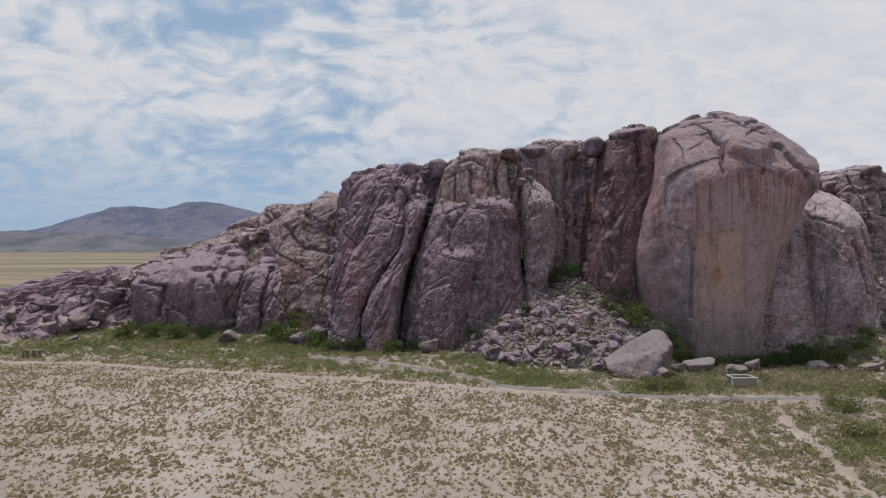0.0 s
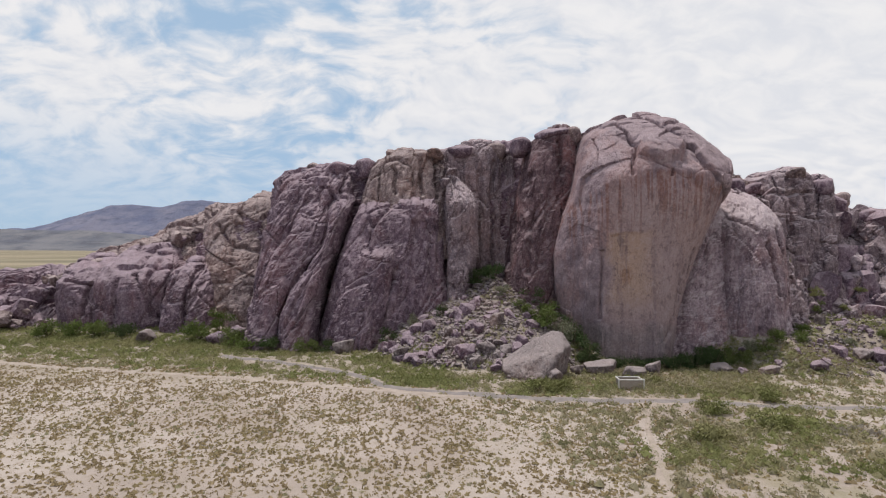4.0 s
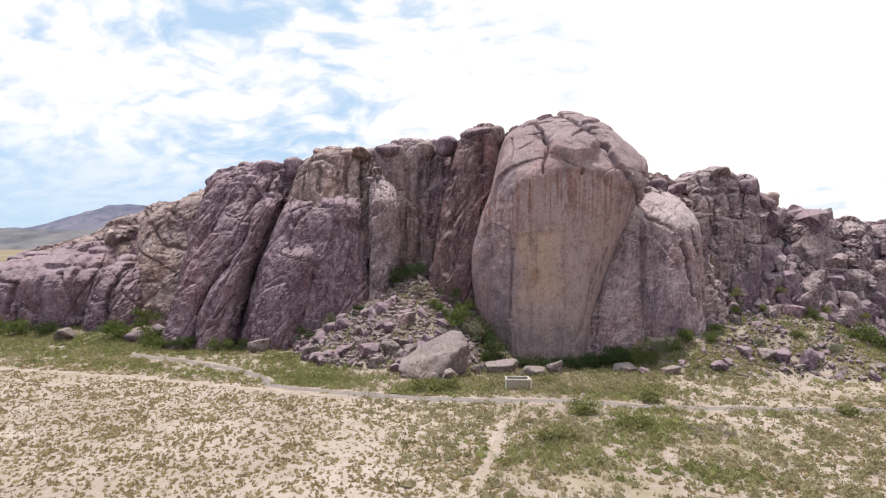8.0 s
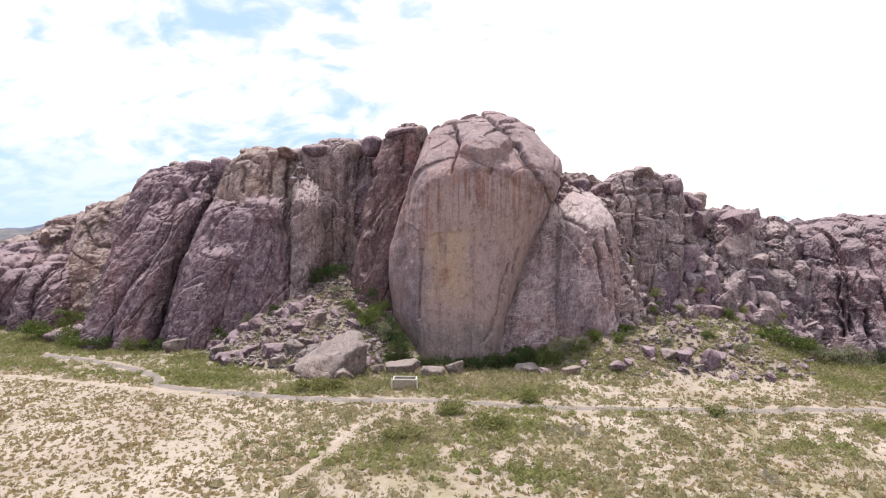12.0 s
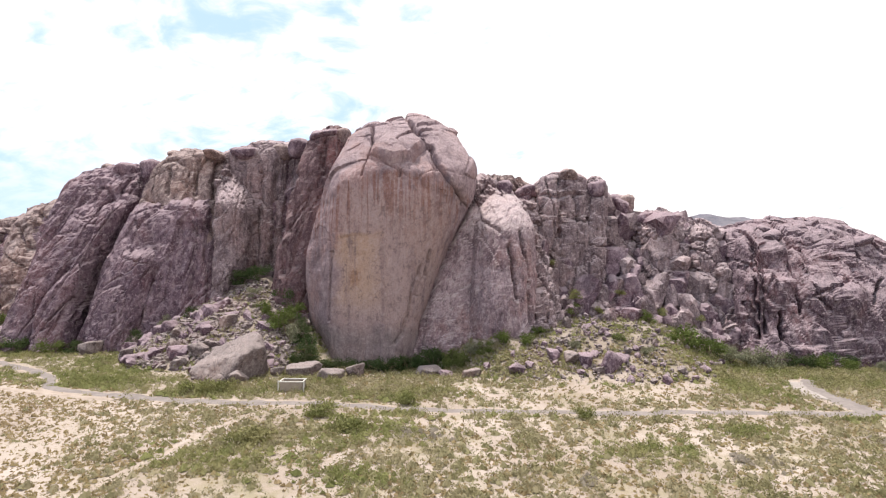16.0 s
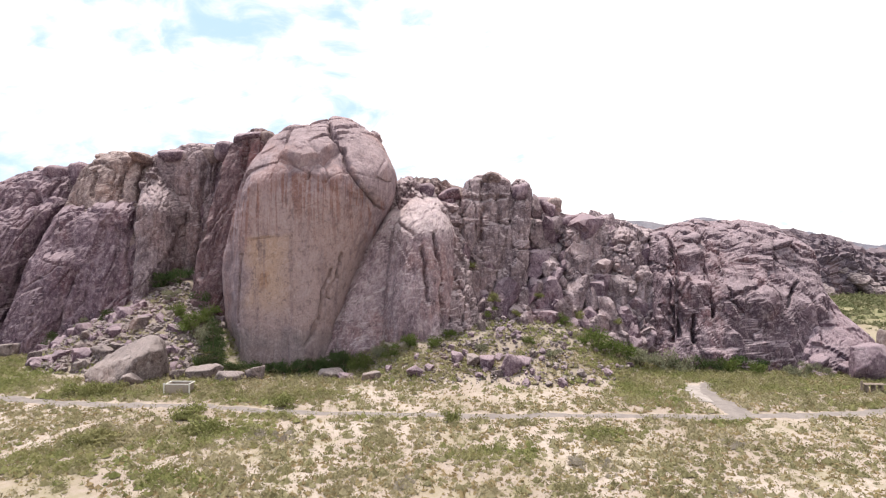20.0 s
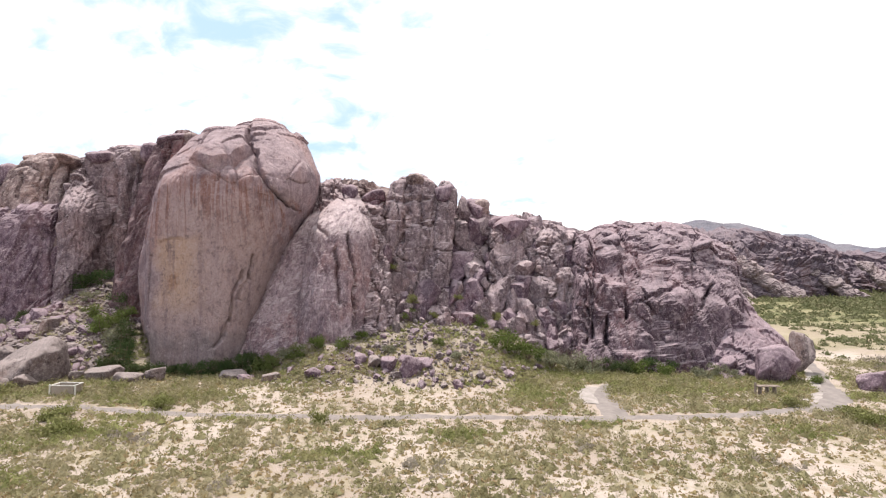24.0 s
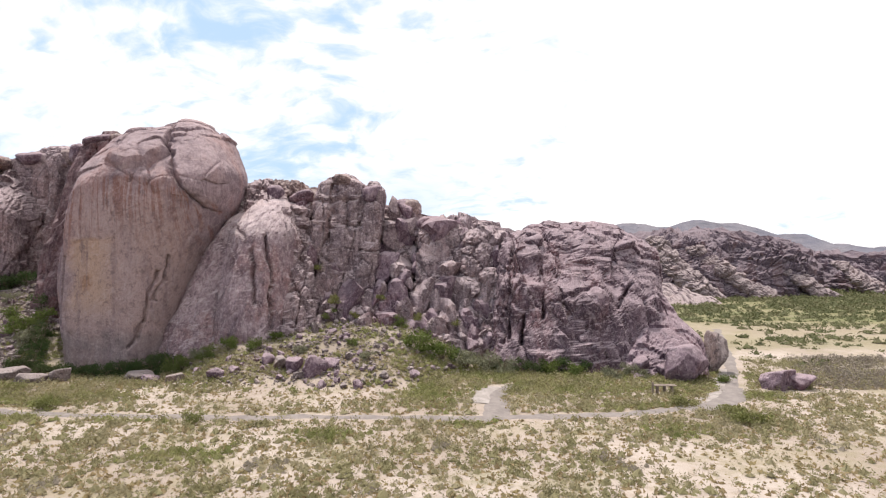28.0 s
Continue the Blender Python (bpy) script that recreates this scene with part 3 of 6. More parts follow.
# ---- ground ----
def ground_height(x, y):
    """The flat, with the stone fan between the buttresses and the debris apron beside the tower."""
    x, y = np.asarray(x, float), np.asarray(y, float)
    fan = 8.0 * (1 - np.hypot((x - 14.8) / 1.0, np.minimum(y - 61.0, 0)) / 14.5)
    apron = (y - 44.0 - 5.5 * np.clip((41.0 - x) / 6, 0, 1) - 9.0 * np.clip((x - 58.0) / 8, 0, 1)) * 0.30
    west = 0.12 * (y - 52.0) * np.clip((-10 - x) / 10, 0, 1) * np.clip((90 - y) / 20, 0, 1)
    s = lambda h: np.where(h > 0, h, 0) * (1 - np.exp(-np.maximum(h, 0) / 0.6))
    inside = np.clip((80 - y) / 8, 0, 1) * np.clip((x + 60) / 15, 0, 1) * np.clip((96 - x) / 8, 0, 1)
    h = np.maximum(np.maximum(s(np.minimum(fan, 9)), s(np.minimum(apron, 7)) * np.clip((x - 34) / 5, 0, 1) * np.clip((68 - x) / 6, 0, 1)), s(np.minimum(west, 2)))
    return h * inside


def spread(lo, a, b, hi, step, far):
    near = np.arange(a, b + step, step)
    out = np.geomspace(1, far, 26)
    left = a - (out - 1) / (far - 1) * (a - lo)
    right = near[-1] + (out - 1) / (far - 1) * (hi - near[-1])
    return np.unique(np.concatenate([left, near, right]))


gx, gy = spread(-4200, -75, 130, 4200, 0.6, 400), spread(-900, 4, 80, 4400, 0.6, 400)
X, Y = np.meshgrid(gx, gy)
flat_xy = np.stack([X.ravel(), Y.ravel(), np.zeros(X.size)], -1)
close = np.clip((140 - Y.ravel()) / 60, 0, 1) * np.clip((200 - np.abs(X.ravel())) / 60, 0, 1)
lump = (fbm(flat_xy * 0.12, 3, 5) - 0.5) * 0.28 + (fbm(flat_xy * 0.8, 2, 6) - 0.5) * 0.16
H = ground_height(X.ravel(), Y.ravel())
H = H + close * lump * (1 + 0.8 * (H > 0.3))
ground = new("ground", mesh_of("ground", np.stack([X.ravel(), Y.ravel(), H], -1), quads(len(gy), len(gx), False), GROUND))
tagged(ground, "pale sandy desert flat with patches of grass", "ground", kind="structure")


def lie(x, y):
    """The height of the ground at one place."""
    return float(ground_height(x, y))


def ribbon(name, pts, width, mat, label, lift=0.16, seed=3):
    """A trail laid along a line of places, with a wavering edge."""
    pts = np.array(pts, float)
    d = np.concatenate([[0], np.cumsum(np.hypot(*np.diff(pts, axis=0).T))])
    s = np.arange(0, d[-1], 0.4)
    c = np.stack([np.interp(s, d, pts[:, k]) for k in (0, 1)], -1)
    kern = np.ones(9) / 9
    c = np.stack([np.convolve(np.pad(c[:, k], 4, mode="reflect", reflect_type="odd"), kern, "valid") for k in (0, 1)], -1)
    t = np.gradient(c, axis=0)
    t /= np.linalg.norm(t, axis=1, keepdims=True)
    side = np.stack([-t[:, 1], t[:, 0]], -1)
    rows = []
    for k, o in enumerate(np.linspace(-1, 1, 5)):
        wav = 1 + 0.9 * (fbm(np.stack([s * 0.6, np.full(len(s), 9.0 * np.sign(o)), np.zeros(len(s))], -1), 3, seed) - 0.5)
        xy = c + side * (o * width / 2 * wav)[:, None]
        q = np.stack([xy[:, 0], xy[:, 1], np.zeros(len(s))], -1)
        hh = ground_height(xy[:, 0], xy[:, 1])
        zz = hh + ((fbm(q * 0.12, 3, 5) - 0.5) * 0.28 + (fbm(q * 0.8, 2, 6) - 0.5) * 0.16) * (1 + 0.8 * (hh > 0.3)) + lift - 0.09 * abs(o) ** 2
        rows.append(np.stack([xy[:, 0], xy[:, 1], zz], -1))
    ob = new(name, mesh_of(name, np.concatenate(rows), quads(5, len(s), False)[:, ::-1], mat))
    return tagged(ob, label, "path", kind="structure")


MAIN = [(-13.5, 54.2), (-6.8, 51.4), (-0.5, 48), (2.7, 45.4), (4.4, 42.3), (8.3, 40.9), (16.2, 39.3), (22, 38.8), (27.5, 38.9), (32, 37.9), (36.3, 37.3), (43, 37.4), (50, 37.2), (57.7, 37.6), (65.2, 37.6), (71.6, 38.4), (75.7, 39.2), (80.5, 40.4), (84.4, 42.6), (86.4, 45.8), (88.9, 50.4), (93.6, 59), (98.8, 70.9), (106, 86)]
ribbon("trail", MAIN, 1.3, TRAIL, "grey packed-gravel walking trail on the flat", 0.075)
ribbon("trail_margin", MAIN[:18], 2.0, DIRT, "pale sandy margin along the walking trail", 0.045, 13)
ribbon("branch_trail", [(65.6, 37.4), (65.8, 39.6), (66.4, 43.4), (67.0, 45.6), (68.0, 47.2), (69.4, 48.2), (71, 48.5)], 1.9, TRAIL, "short grey gravel branch of the trail", 0.085, 8)
ribbon("branch_margin", [(65.0, 41.4), (65.1, 43.0), (65.5, 45.2), (66.6, 47.2)], 2.4, PALE_GRAVEL, "pale gravel spread beside the branch trail", 0.06, 18)
ribbon("trail_turn", [(80.0, 40.2), (82.2, 40.9), (84.2, 42.2), (85.8, 44.6), (86.9, 47.2)], 2.4, TRAIL, "grey gravel widening at the trail's bend", 0.08, 21)
ribbon("turn_margin", [(79.4, 40.8), (82.0, 42.0), (84.2, 44.0), (86.2, 47.0), (88.4, 50.6), (90.6, 55)], 2.0, PALE_GRAVEL, "pale gravel at the edge of the trail's bend", 0.05, 23)
ribbon("dirt_track", [(-45, 51.5), (-38, 51.2), (-28.6, 49.6), (-21.9, 47.9), (-8.4, 45), (4.2, 41.2), (12, 39.0)], 0.8, DIRT, "pale bare dirt track across the field", 0.06, 5)
ribbon("footpath", [(24.5, 38.5), (23.3, 37.0), (22.5, 34.6), (21.6, 32.8), (20.9, 29.6), (19.7, 26.6), (19.2, 23.2), (18.3, 19.6), (17.4, 15), (16, 8)], 0.5, DIRT, "pale sandy footpath off the trail", 0.05, 6)
ribbon("footpath", [(-40.4, 57.2), (-39, 54), (-38, 51.5)], 1.2, DIRT, "pale sandy footpath to the rocks", 0.06, 7)


# ---- cliffs, from the low end to the high tower and on to the far end ----
buttress("rock_ridge", [(-3.3, -71.7, -37.0, 59.8, 76.0), (-0.8, -71.7, -37.0, 60.0, 76.0), (2.3, -72.7, -38.7, 64.3, 78.6), (4.6, -65.0, -40.2, 68.3, 80.3), (6.0, -57.0, -41.1, 70.7, 81.3), (7.1, -50.8, -42.1, 72.5, 82.0)],
         "low slab of broken purplish rock at the cliff's end", ROCK, seed=11, blk=0.9, size=3.0, crack=0.6, amp=0.8, tall=0.7, square=2.2, step=0.2)
buttress("rock_buttress", [(-1.3, -38.4, -32.0, 63.6, 71.5), (1.2, -38.4, -32.0, 63.8, 71.5), (4.7, -38.8, -32.5, 63.9, 72.1), (6.8, -38.9, -32.5, 64.2, 72.5), (8.2, -38.7, -32.9, 65.4, 72.8), (9.7, -37.8, -34.0, 69.0, 73.0)],
         "dark rounded rock buttress at the low end of the cliff", ROCK, shelf=0.12, square=4, flute=0.15, tall=1.6, blk=0.42, crack=0.22, joint=0.5, seed=12, knobs=2, knob=1.1, size=5.0, clefts=[(-33.9, 6.9, -34.6, 2.7, 0.2, 0.9), (-37.1, 6.9, -31.8, 6.6, 0.2, 0.5)])
buttress("rock_buttress", [(-2.1, -32.8, -25.9, 63.2, 72.0), (0.4, -32.8, -25.9, 63.4, 72.0), (5.7, -33.7, -24.8, 63.6, 73.0), (6.8, -33.7, -24.8, 63.9, 73.2), (8.6, -33.5, -25.1, 65.4, 73.5), (10.4, -32.6, -26.4, 69.5, 73.8)],
         "broad dark rock buttress with vertical cracks", ROCK, shelf=0.12, square=4, flute=0.15, tall=1.6, blk=0.42, crack=0.22, joint=0.5, seed=13, knobs=2, knob=1.3, size=5.0, clefts=[(-30.1, 6.9, -30.5, 1.4, 0.25, 0.5), (-26.7, 9.0, -26.0, 2.8, 0.25, 0.6), (-30.9, 8.3, -25.3, 8.5, 0.25, 0.6), (-28.8, 9.7, -27.8, 6.9, 0.2, 0.6)])
buttress("rock_buttress", [(-1.9, -25.1, -19.3, 61.8, 69.0), (0.6, -25.1, -19.3, 62.0, 69.0), (3.4, -25.1, -19.6, 62.3, 69.8), (6.1, -24.7, -20.2, 63.0, 70.6), (7.9, -24.5, -21.0, 64.2, 71.1), (9.1, -23.8, -22.0, 67.0, 71.4)],
         "pointed pale-edged slab leaning on the cliff foot", ROCK, shelf=0.1, flute=0.15, seed=14, lean=0.2, size=3.2, square=2.4, clefts=[(-21.5, 8.4, -21.6, 2.9, 0.18, 0.8), (-23.6, 7.0, -24.2, 2.9, 0.2, 0.6)])
buttress("rock_slope", [(1.1, -42.8, -13.8, 65.8, 80.0), (3.6, -42.8, -13.8, 66.0, 80.0), (8.0, -43.2, -15.4, 70.0, 82.4), (9.9, -40.1, -16.6, 71.7, 83.4), (11.5, -36.3, -17.7, 74.2, 84.2), (13.7, -32.0, -18.9, 76.3, 85.2), (15.4, -28.7, -20.9, 78.1, 86.0), (16.8, -27.3, -22.9, 79.4, 86.6)],
         "slope of tan broken slabs running up to the cliff top", ROCK_TAN, small=0.5, seed=15, blk=1.1, size=3.6, crack=0.3, amp=0.9, tall=0.55, square=2.2)
buttress("rock_buttress", [(0.9, -21.7, -12.8, 65.8, 76.0), (3.4, -21.7, -12.8, 66.0, 76.0), (8.1, -23.1, -12.5, 68.0, 77.2), (11.9, -23.8, -12.0, 69.6, 78.1), (14.93, -23.1, -12.2, 71.0, 78.9), (16.87, -21.5, -13.1, 72.2, 79.4), (17.7, -18.0, -14.4, 73.4, 79.6)],
         "tan-topped rock shoulder below the cliff top", ROCK_TAN, shelf=0.05, flute=0.15, seed=16, knobs=4, knob=1.2, lean=0.2, size=4.0, blk=0.8, clefts=[(-21.0, 14.1, -18.4, 11.1, 0.2, 0.6), (-18.8, 15.6, -16.5, 14.1, 0.25, 0.9), (-16.5, 14.1, -13.6, 11.1, 0.2, 0.7), (-18.0, 11.1, -13.6, 10.4, 0.2, 0.6)])
buttress("rock_buttress", [(-2.3, -13.7, -6.4, 58.4, 69.0), (0.2, -13.7, -6.4, 58.6, 69.0), (3.6, -13.7, -5.9, 59.4, 69.7), (6.8, -13.5, -5.3, 60.2, 70.4), (10.2, -13.1, -4.7, 61.0, 71.0), (13.7, -12.7, -3.4, 62.0, 71.7), (16.6, -12.1, -2.3, 62.9, 72.2), (18.97, -11.3, -2.0, 64.0, 72.7), (20.63, -9.8, -2.2, 65.6, 73.0), (21.4, -7.9, -3.2, 67.0, 73.2)],
         "huge purple-brown rock slab leaning back", ROCK, blk=0.28, amp=0.3, shelf=0.1, seed=17, tall=3.5, joint=0.7, knobs=5, knob=1.0, lean=0.32, size=4.0, flute=0.45, crack=0.5, clefts=[(-7.1, 17.2, -9.7, 11.6, 0.3, 0.6), (-5.5, 20.2, -6.1, 16.9, 0.3, 0.7), (-2.9, 20.2, -3.0, 17.2, 0.25, 0.8), (-8.5, 17.2, -10.7, 10.9, 0.3, 0.5), (-4.2, 16.9, -6.9, 12.9, 0.25, 0.7)])
buttress("rock_buttress", [(-1.9, -12.6, -9.2, 57.1, 62.3), (0.6, -12.6, -9.2, 57.3, 62.3), (3.3, -12.5, -9.2, 58.0, 62.8), (5.8, -12.0, -8.5, 58.6, 63.2), (8.3, -11.3, -7.0, 59.2, 63.7), (10.3, -10.6, -5.3, 60.0, 64.0), (12.2, -9.4, -4.5, 60.6, 64.4), (14.6, -8.3, -4.3, 61.6, 64.8), (16.0, -8.0, -4.5, 62.6, 65.0), (16.9, -7.3, -4.8, 64.0, 65.1)],
         "leaning purplish rock rib at the foot of the slab", ROCK, blk=0.28, amp=0.3, shelf=0.08, seed=51, lean=0.35, tall=3, size=2.2, flute=0.25, joint=0.4, square=3.4)
buttress("rock_buttress", [(-1.9, -9.0, -5.4, 56.2, 63.5), (0.6, -9.0, -5.4, 56.4, 63.5), (3.3, -9.1, -5.1, 57.0, 64.0), (5.8, -8.3, -4.7, 57.6, 64.5), (8.3, -6.7, -4.2, 58.4, 65.0), (10.6, -5.5, -3.4, 59.0, 65.4), (12.3, -4.9, -3.0, 59.8, 65.7), (14.6, -4.7, -2.4, 60.8, 66.1), (16.2, -4.6, -1.8, 61.8, 66.3), (17.2, -4.1, -1.6, 64.0, 66.5)],
         "narrow leaning rock rib beside a deep crack", ROCK, blk=0.28, amp=0.3, shelf=0.08, seed=18, tall=3.5, joint=0.4, lean=0.38, size=2.2, flute=0.3, square=2.4)
buttress("rock_buttress", [(-1.8, -5.3, 9.7, 57.6, 66.5), (0.7, -5.3, 9.7, 57.8, 66.5), (5.1, -4.3, 9.6, 58.4, 67.1), (8.4, -3.7, 9.4, 59.0, 67.5), (11.0, -2.9, 9.3, 59.6, 67.8), (13.7, -2.0, 9.2, 60.2, 68.2), (15.0, -1.5, 9.0, 60.6, 68.3), (16.5, -0.9, 8.5, 61.8, 68.5), (17.2, 0.3, 5.4, 64.0, 68.6)],
         "broad purple-brown rock face with a ledge on top", ROCK, shelf=0.08, seed=19, tall=3.2, joint=0.35, knobs=5, knob=1.1, lean=0.22, size=3.6, flute=0.4, crack=0.35, blk=0.4, clefts=[(3.8, 9.1, 1.9, 2.4, 0.35, 0.7), (6.2, 16.1, 5.6, 12.3, 0.3, 0.5), (-1.3, 7.8, 3.8, 7.7, 0.15, 0.3), (7.5, 14.8, 8.2, 3.4, 0.35, 0.4)])
buttress("rock_buttress", [(-1.2, -3.7, 2.0, 56.7, 61.0), (1.3, -3.7, 2.0, 56.9, 61.0), (5.3, -2.7, 3.0, 57.6, 61.5), (8.4, -2.0, 3.5, 58.2, 61.8), (10.3, -1.0, 3.6, 58.6, 62.1), (11.5, 0.0, 3.6, 60.0, 62.2)],
         "low rock rib standing before the broad face", ROCK, blk=0.28, amp=0.3, shelf=0.06, seed=52, lean=0.2, tall=3, size=2.4, flute=0.25, joint=0.3)
buttress("rock_block", [(11.0, 5.2, 8.3, 60.4, 62.0), (13.5, 5.2, 8.3, 60.6, 62.0), (14.5, 4.5, 8.7, 60.2, 62.5), (16.2, 3.9, 8.5, 60.8, 63.3), (17.3, 4.0, 7.7, 63.0, 63.8)],
         "rounded pale rock bulge under the ledge", ROCK, shelf=0.1, seed=53, size=2.0, flute=0.1, joint=0.3, square=2.3)
buttress("rock_buttress", [(9.9, -1.4, 10.8, 60.8, 71.0), (12.4, -1.4, 10.8, 61.0, 71.0), (17.9, -1.1, 10.3, 62.1, 71.6), (20.8, -0.3, 9.7, 63.0, 71.9), (22.4, 1.3, 9.1, 63.6, 72.1), (23.1, 2.8, 8.0, 64.2, 72.2)],
         "pale-topped upper rock wall with dark water streaks", ROCK_TAN, blk=0.28, amp=0.3, shelf=0.12, seed=20, tall=3, joint=0.4, knobs=7, knob=1.3, size=3.6, flute=0.25, clefts=[(3.1, 20.9, 3.5, 17.6, 0.2, 0.6), (6.3, 21.9, 6.5, 17.6, 0.2, 0.6), (8.3, 21.6, 8.7, 17.3, 0.25, 0.8)])
# the paler rock here also stands for sun on the prow
buttress("rock_pillar", [(-1.4, 9.1, 11.3, 57.8, 65.0), (1.1, 9.1, 11.3, 58.0, 65.0), (5.9, 9.4, 12.2, 58.8, 65.4), (8.4, 9.5, 12.8, 59.0, 65.7), (11.7, 9.4, 13.0, 59.6, 66.0), (14.7, 9.3, 13.2, 59.4, 66.2), (16.2, 9.3, 13.1, 59.2, 66.4), (17.7, 9.2, 12.4, 60.2, 66.5), (19.7, 9.1, 10.9, 61.8, 66.7), (21.0, 9.2, 9.9, 63.0, 66.8)],
         "tall narrow rock pillar with a jutting prow", ROCK_PALE, blk=0.28, amp=0.3, shelf=0.1, seed=21, tall=3, joint=0.3, knobs=2, knob=0.8, lean=0.05, size=2.4, flute=0.3, square=2.4)
# this recess gets the paler rock to brighten its shade
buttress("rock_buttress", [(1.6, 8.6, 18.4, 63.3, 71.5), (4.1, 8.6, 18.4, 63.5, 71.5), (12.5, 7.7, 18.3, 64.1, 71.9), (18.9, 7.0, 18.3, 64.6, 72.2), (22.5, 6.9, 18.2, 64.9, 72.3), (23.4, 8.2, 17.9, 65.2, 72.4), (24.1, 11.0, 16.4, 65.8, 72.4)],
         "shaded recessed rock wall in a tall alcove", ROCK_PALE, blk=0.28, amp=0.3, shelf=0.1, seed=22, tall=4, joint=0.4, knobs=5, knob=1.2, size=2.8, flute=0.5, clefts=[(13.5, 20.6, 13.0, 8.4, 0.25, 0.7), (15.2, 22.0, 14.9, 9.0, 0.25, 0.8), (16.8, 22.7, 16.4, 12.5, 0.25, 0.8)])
buttress("rock_buttress", [(-1.5, 16.8, 22.1, 56.3, 66.5), (1.0, 16.8, 22.1, 56.5, 66.5), (5.4, 16.5, 22.2, 57.2, 66.9), (9.8, 16.7, 22.8, 57.8, 67.3), (13.7, 17.4, 24.1, 58.4, 67.6), (17.7, 18.0, 25.1, 58.9, 68.0), (21.63, 18.8, 25.5, 59.6, 68.3), (24.27, 19.5, 25.2, 60.3, 68.5), (25.0, 20.6, 24.2, 61.0, 68.6)],
         "dark red varnished rock column", ROCK_RED, shelf=0.08, seed=23, tall=4, joint=0.2, knobs=2, knob=1.0, lean=0.12, size=3.4, flute=0.4, blk=0.35, crack=0.3, clefts=[(21.9, 23.4, 22.3, 19.8, 0.25, 0.8), (18.8, 19.7, 18.3, 8.6, 0.3, 0.5), (20.7, 17.9, 19.8, 9.3, 0.3, 0.3)])
def tower_form(p):
    """The tower's smooth hollowed face under its brow, the arete beside it and the chipped tan hollow."""
    x, z = p[:, 0] + 0.7 * (fbm(p * 0.45, 3, 301) - 0.5), p[:, 2] + 0.7 * (fbm(p * 0.45, 3, 302) - 0.5)
    brow = 18.9 - 0.045 * (x - 30.8) ** 2
    below = brow - z
    rough = 0.2 + 0.9 * np.clip(0.5 - below / 2.5, 0, 1)
    rough = np.maximum(rough, 0.5 * np.clip((24.9 - x) / 0.6, 0, 1))
    rough = rough * np.where(z < 24.3, np.clip((57.5 - p[:, 1]) / 2, 0.15, 1), 1.0)
    push = -0.2 * np.clip(below / 1.2, 0, 1) * np.clip((14 - below) / 12, 0, 1) * np.clip((x - 24.6) / 0.8, 0, 1)
    push = push - 0.35 * np.clip(below / 7, 0, 1) * np.clip((z - 1) / 7, 0, 1) * np.clip(1 - ((x - 30) / 6.5) ** 2, 0, 1)
    push = push - 0.5 * np.clip(24.7 - x, 0, 3) * np.clip((19 - z) / 3, 0, 1)
    hollow = np.clip((x - 25.3) / 0.3, 0, 1) * np.clip((29.2 - x) / 2.5, 0, 1) * np.clip((12.7 + 0.15 * (x - 27) - z) / 0.3, 0, 1) * np.clip((z - 5) / 4, 0, 1)
    return push - 0.18 * hollow, rough


buttress("rock_tower", [(-3.9, 23.6, 32.9, 51.9, 65.5), (-1.4, 23.6, 32.9, 51.9, 65.5), (1.2, 22.5, 33.3, 51.8, 65.6), (4.1, 21.5, 33.7, 51.6, 65.7), (7.6, 21.0, 34.8, 51.6, 65.9), (10.6, 20.9, 35.9, 51.6, 66.0), (12.4, 21.4, 36.7, 51.5, 66.1), (14.8, 22.1, 37.8, 51.3, 66.2), (17.2, 23.0, 38.9, 51.2, 66.3), (19.2, 23.5, 39.2, 51.8, 66.4), (20.4, 23.8, 39.1, 53.0, 66.4), (21.9, 24.2, 38.3, 54.2, 66.5), (23.9, 24.8, 37.3, 56.2, 66.6), (25.0, 26.0, 36.4, 58.0, 66.7), (25.6, 27.2, 35.4, 59.2, 66.7), (26.1, 28.8, 34.6, 60.6, 66.7)],
         "great rock tower with a smooth tan stained face", ROCK_FACE, seed=24, step=0.095, size=4.6, tall=1.2, flute=0.14, blk=0.5, crack=0.1, amp=0.3, square=2.7, joint=0.0, strata=0.05, shelf=0.05, small=0.15, form=tower_form,
         bosses=[(31.0, 21.6, 2.9, 2.0, 18, 1.1), (36.9, 20.2, 2.2, 5.6, 31, 0.55), (26.4, 21.4, 1.9, 4.0, -8, 0.14), (28.8, 23.8, 1.6, 1.6, -10, 0.4), (34.4, 24.2, 1.6, 1.5, 25, 0.5), (33.6, 19.0, 1.0, 1.7, 20, 0.25)],
         clefts=[(31.6, 25.4, 33.4, 22.4, 0.2, 1.0), (33.4, 22.4, 35.2, 19.6, 0.14, 0.8), (35.2, 19.6, 37.8, 16.0, 0.12, 0.6), (28.0, 24.6, 28.4, 21.4, 0.16, 0.7), (28.4, 21.4, 27.6, 18.6, 0.14, 0.5), (31.6, 20.1, 31.3, 18.4, 0.1, 0.4), (25.2, 23.0, 24.9, 19.6, 0.1, 0.25), (33.5, 9.5, 32.3, 4.5, 0.12, 0.45), (32.3, 4.5, 31.1, 2.1, 0.14, 0.5), (34.6, 11.2, 33.2, 6.6, 0.1, 0.35), (24.8, 11.1, 24.4, 4.4, 0.12, 0.35)])
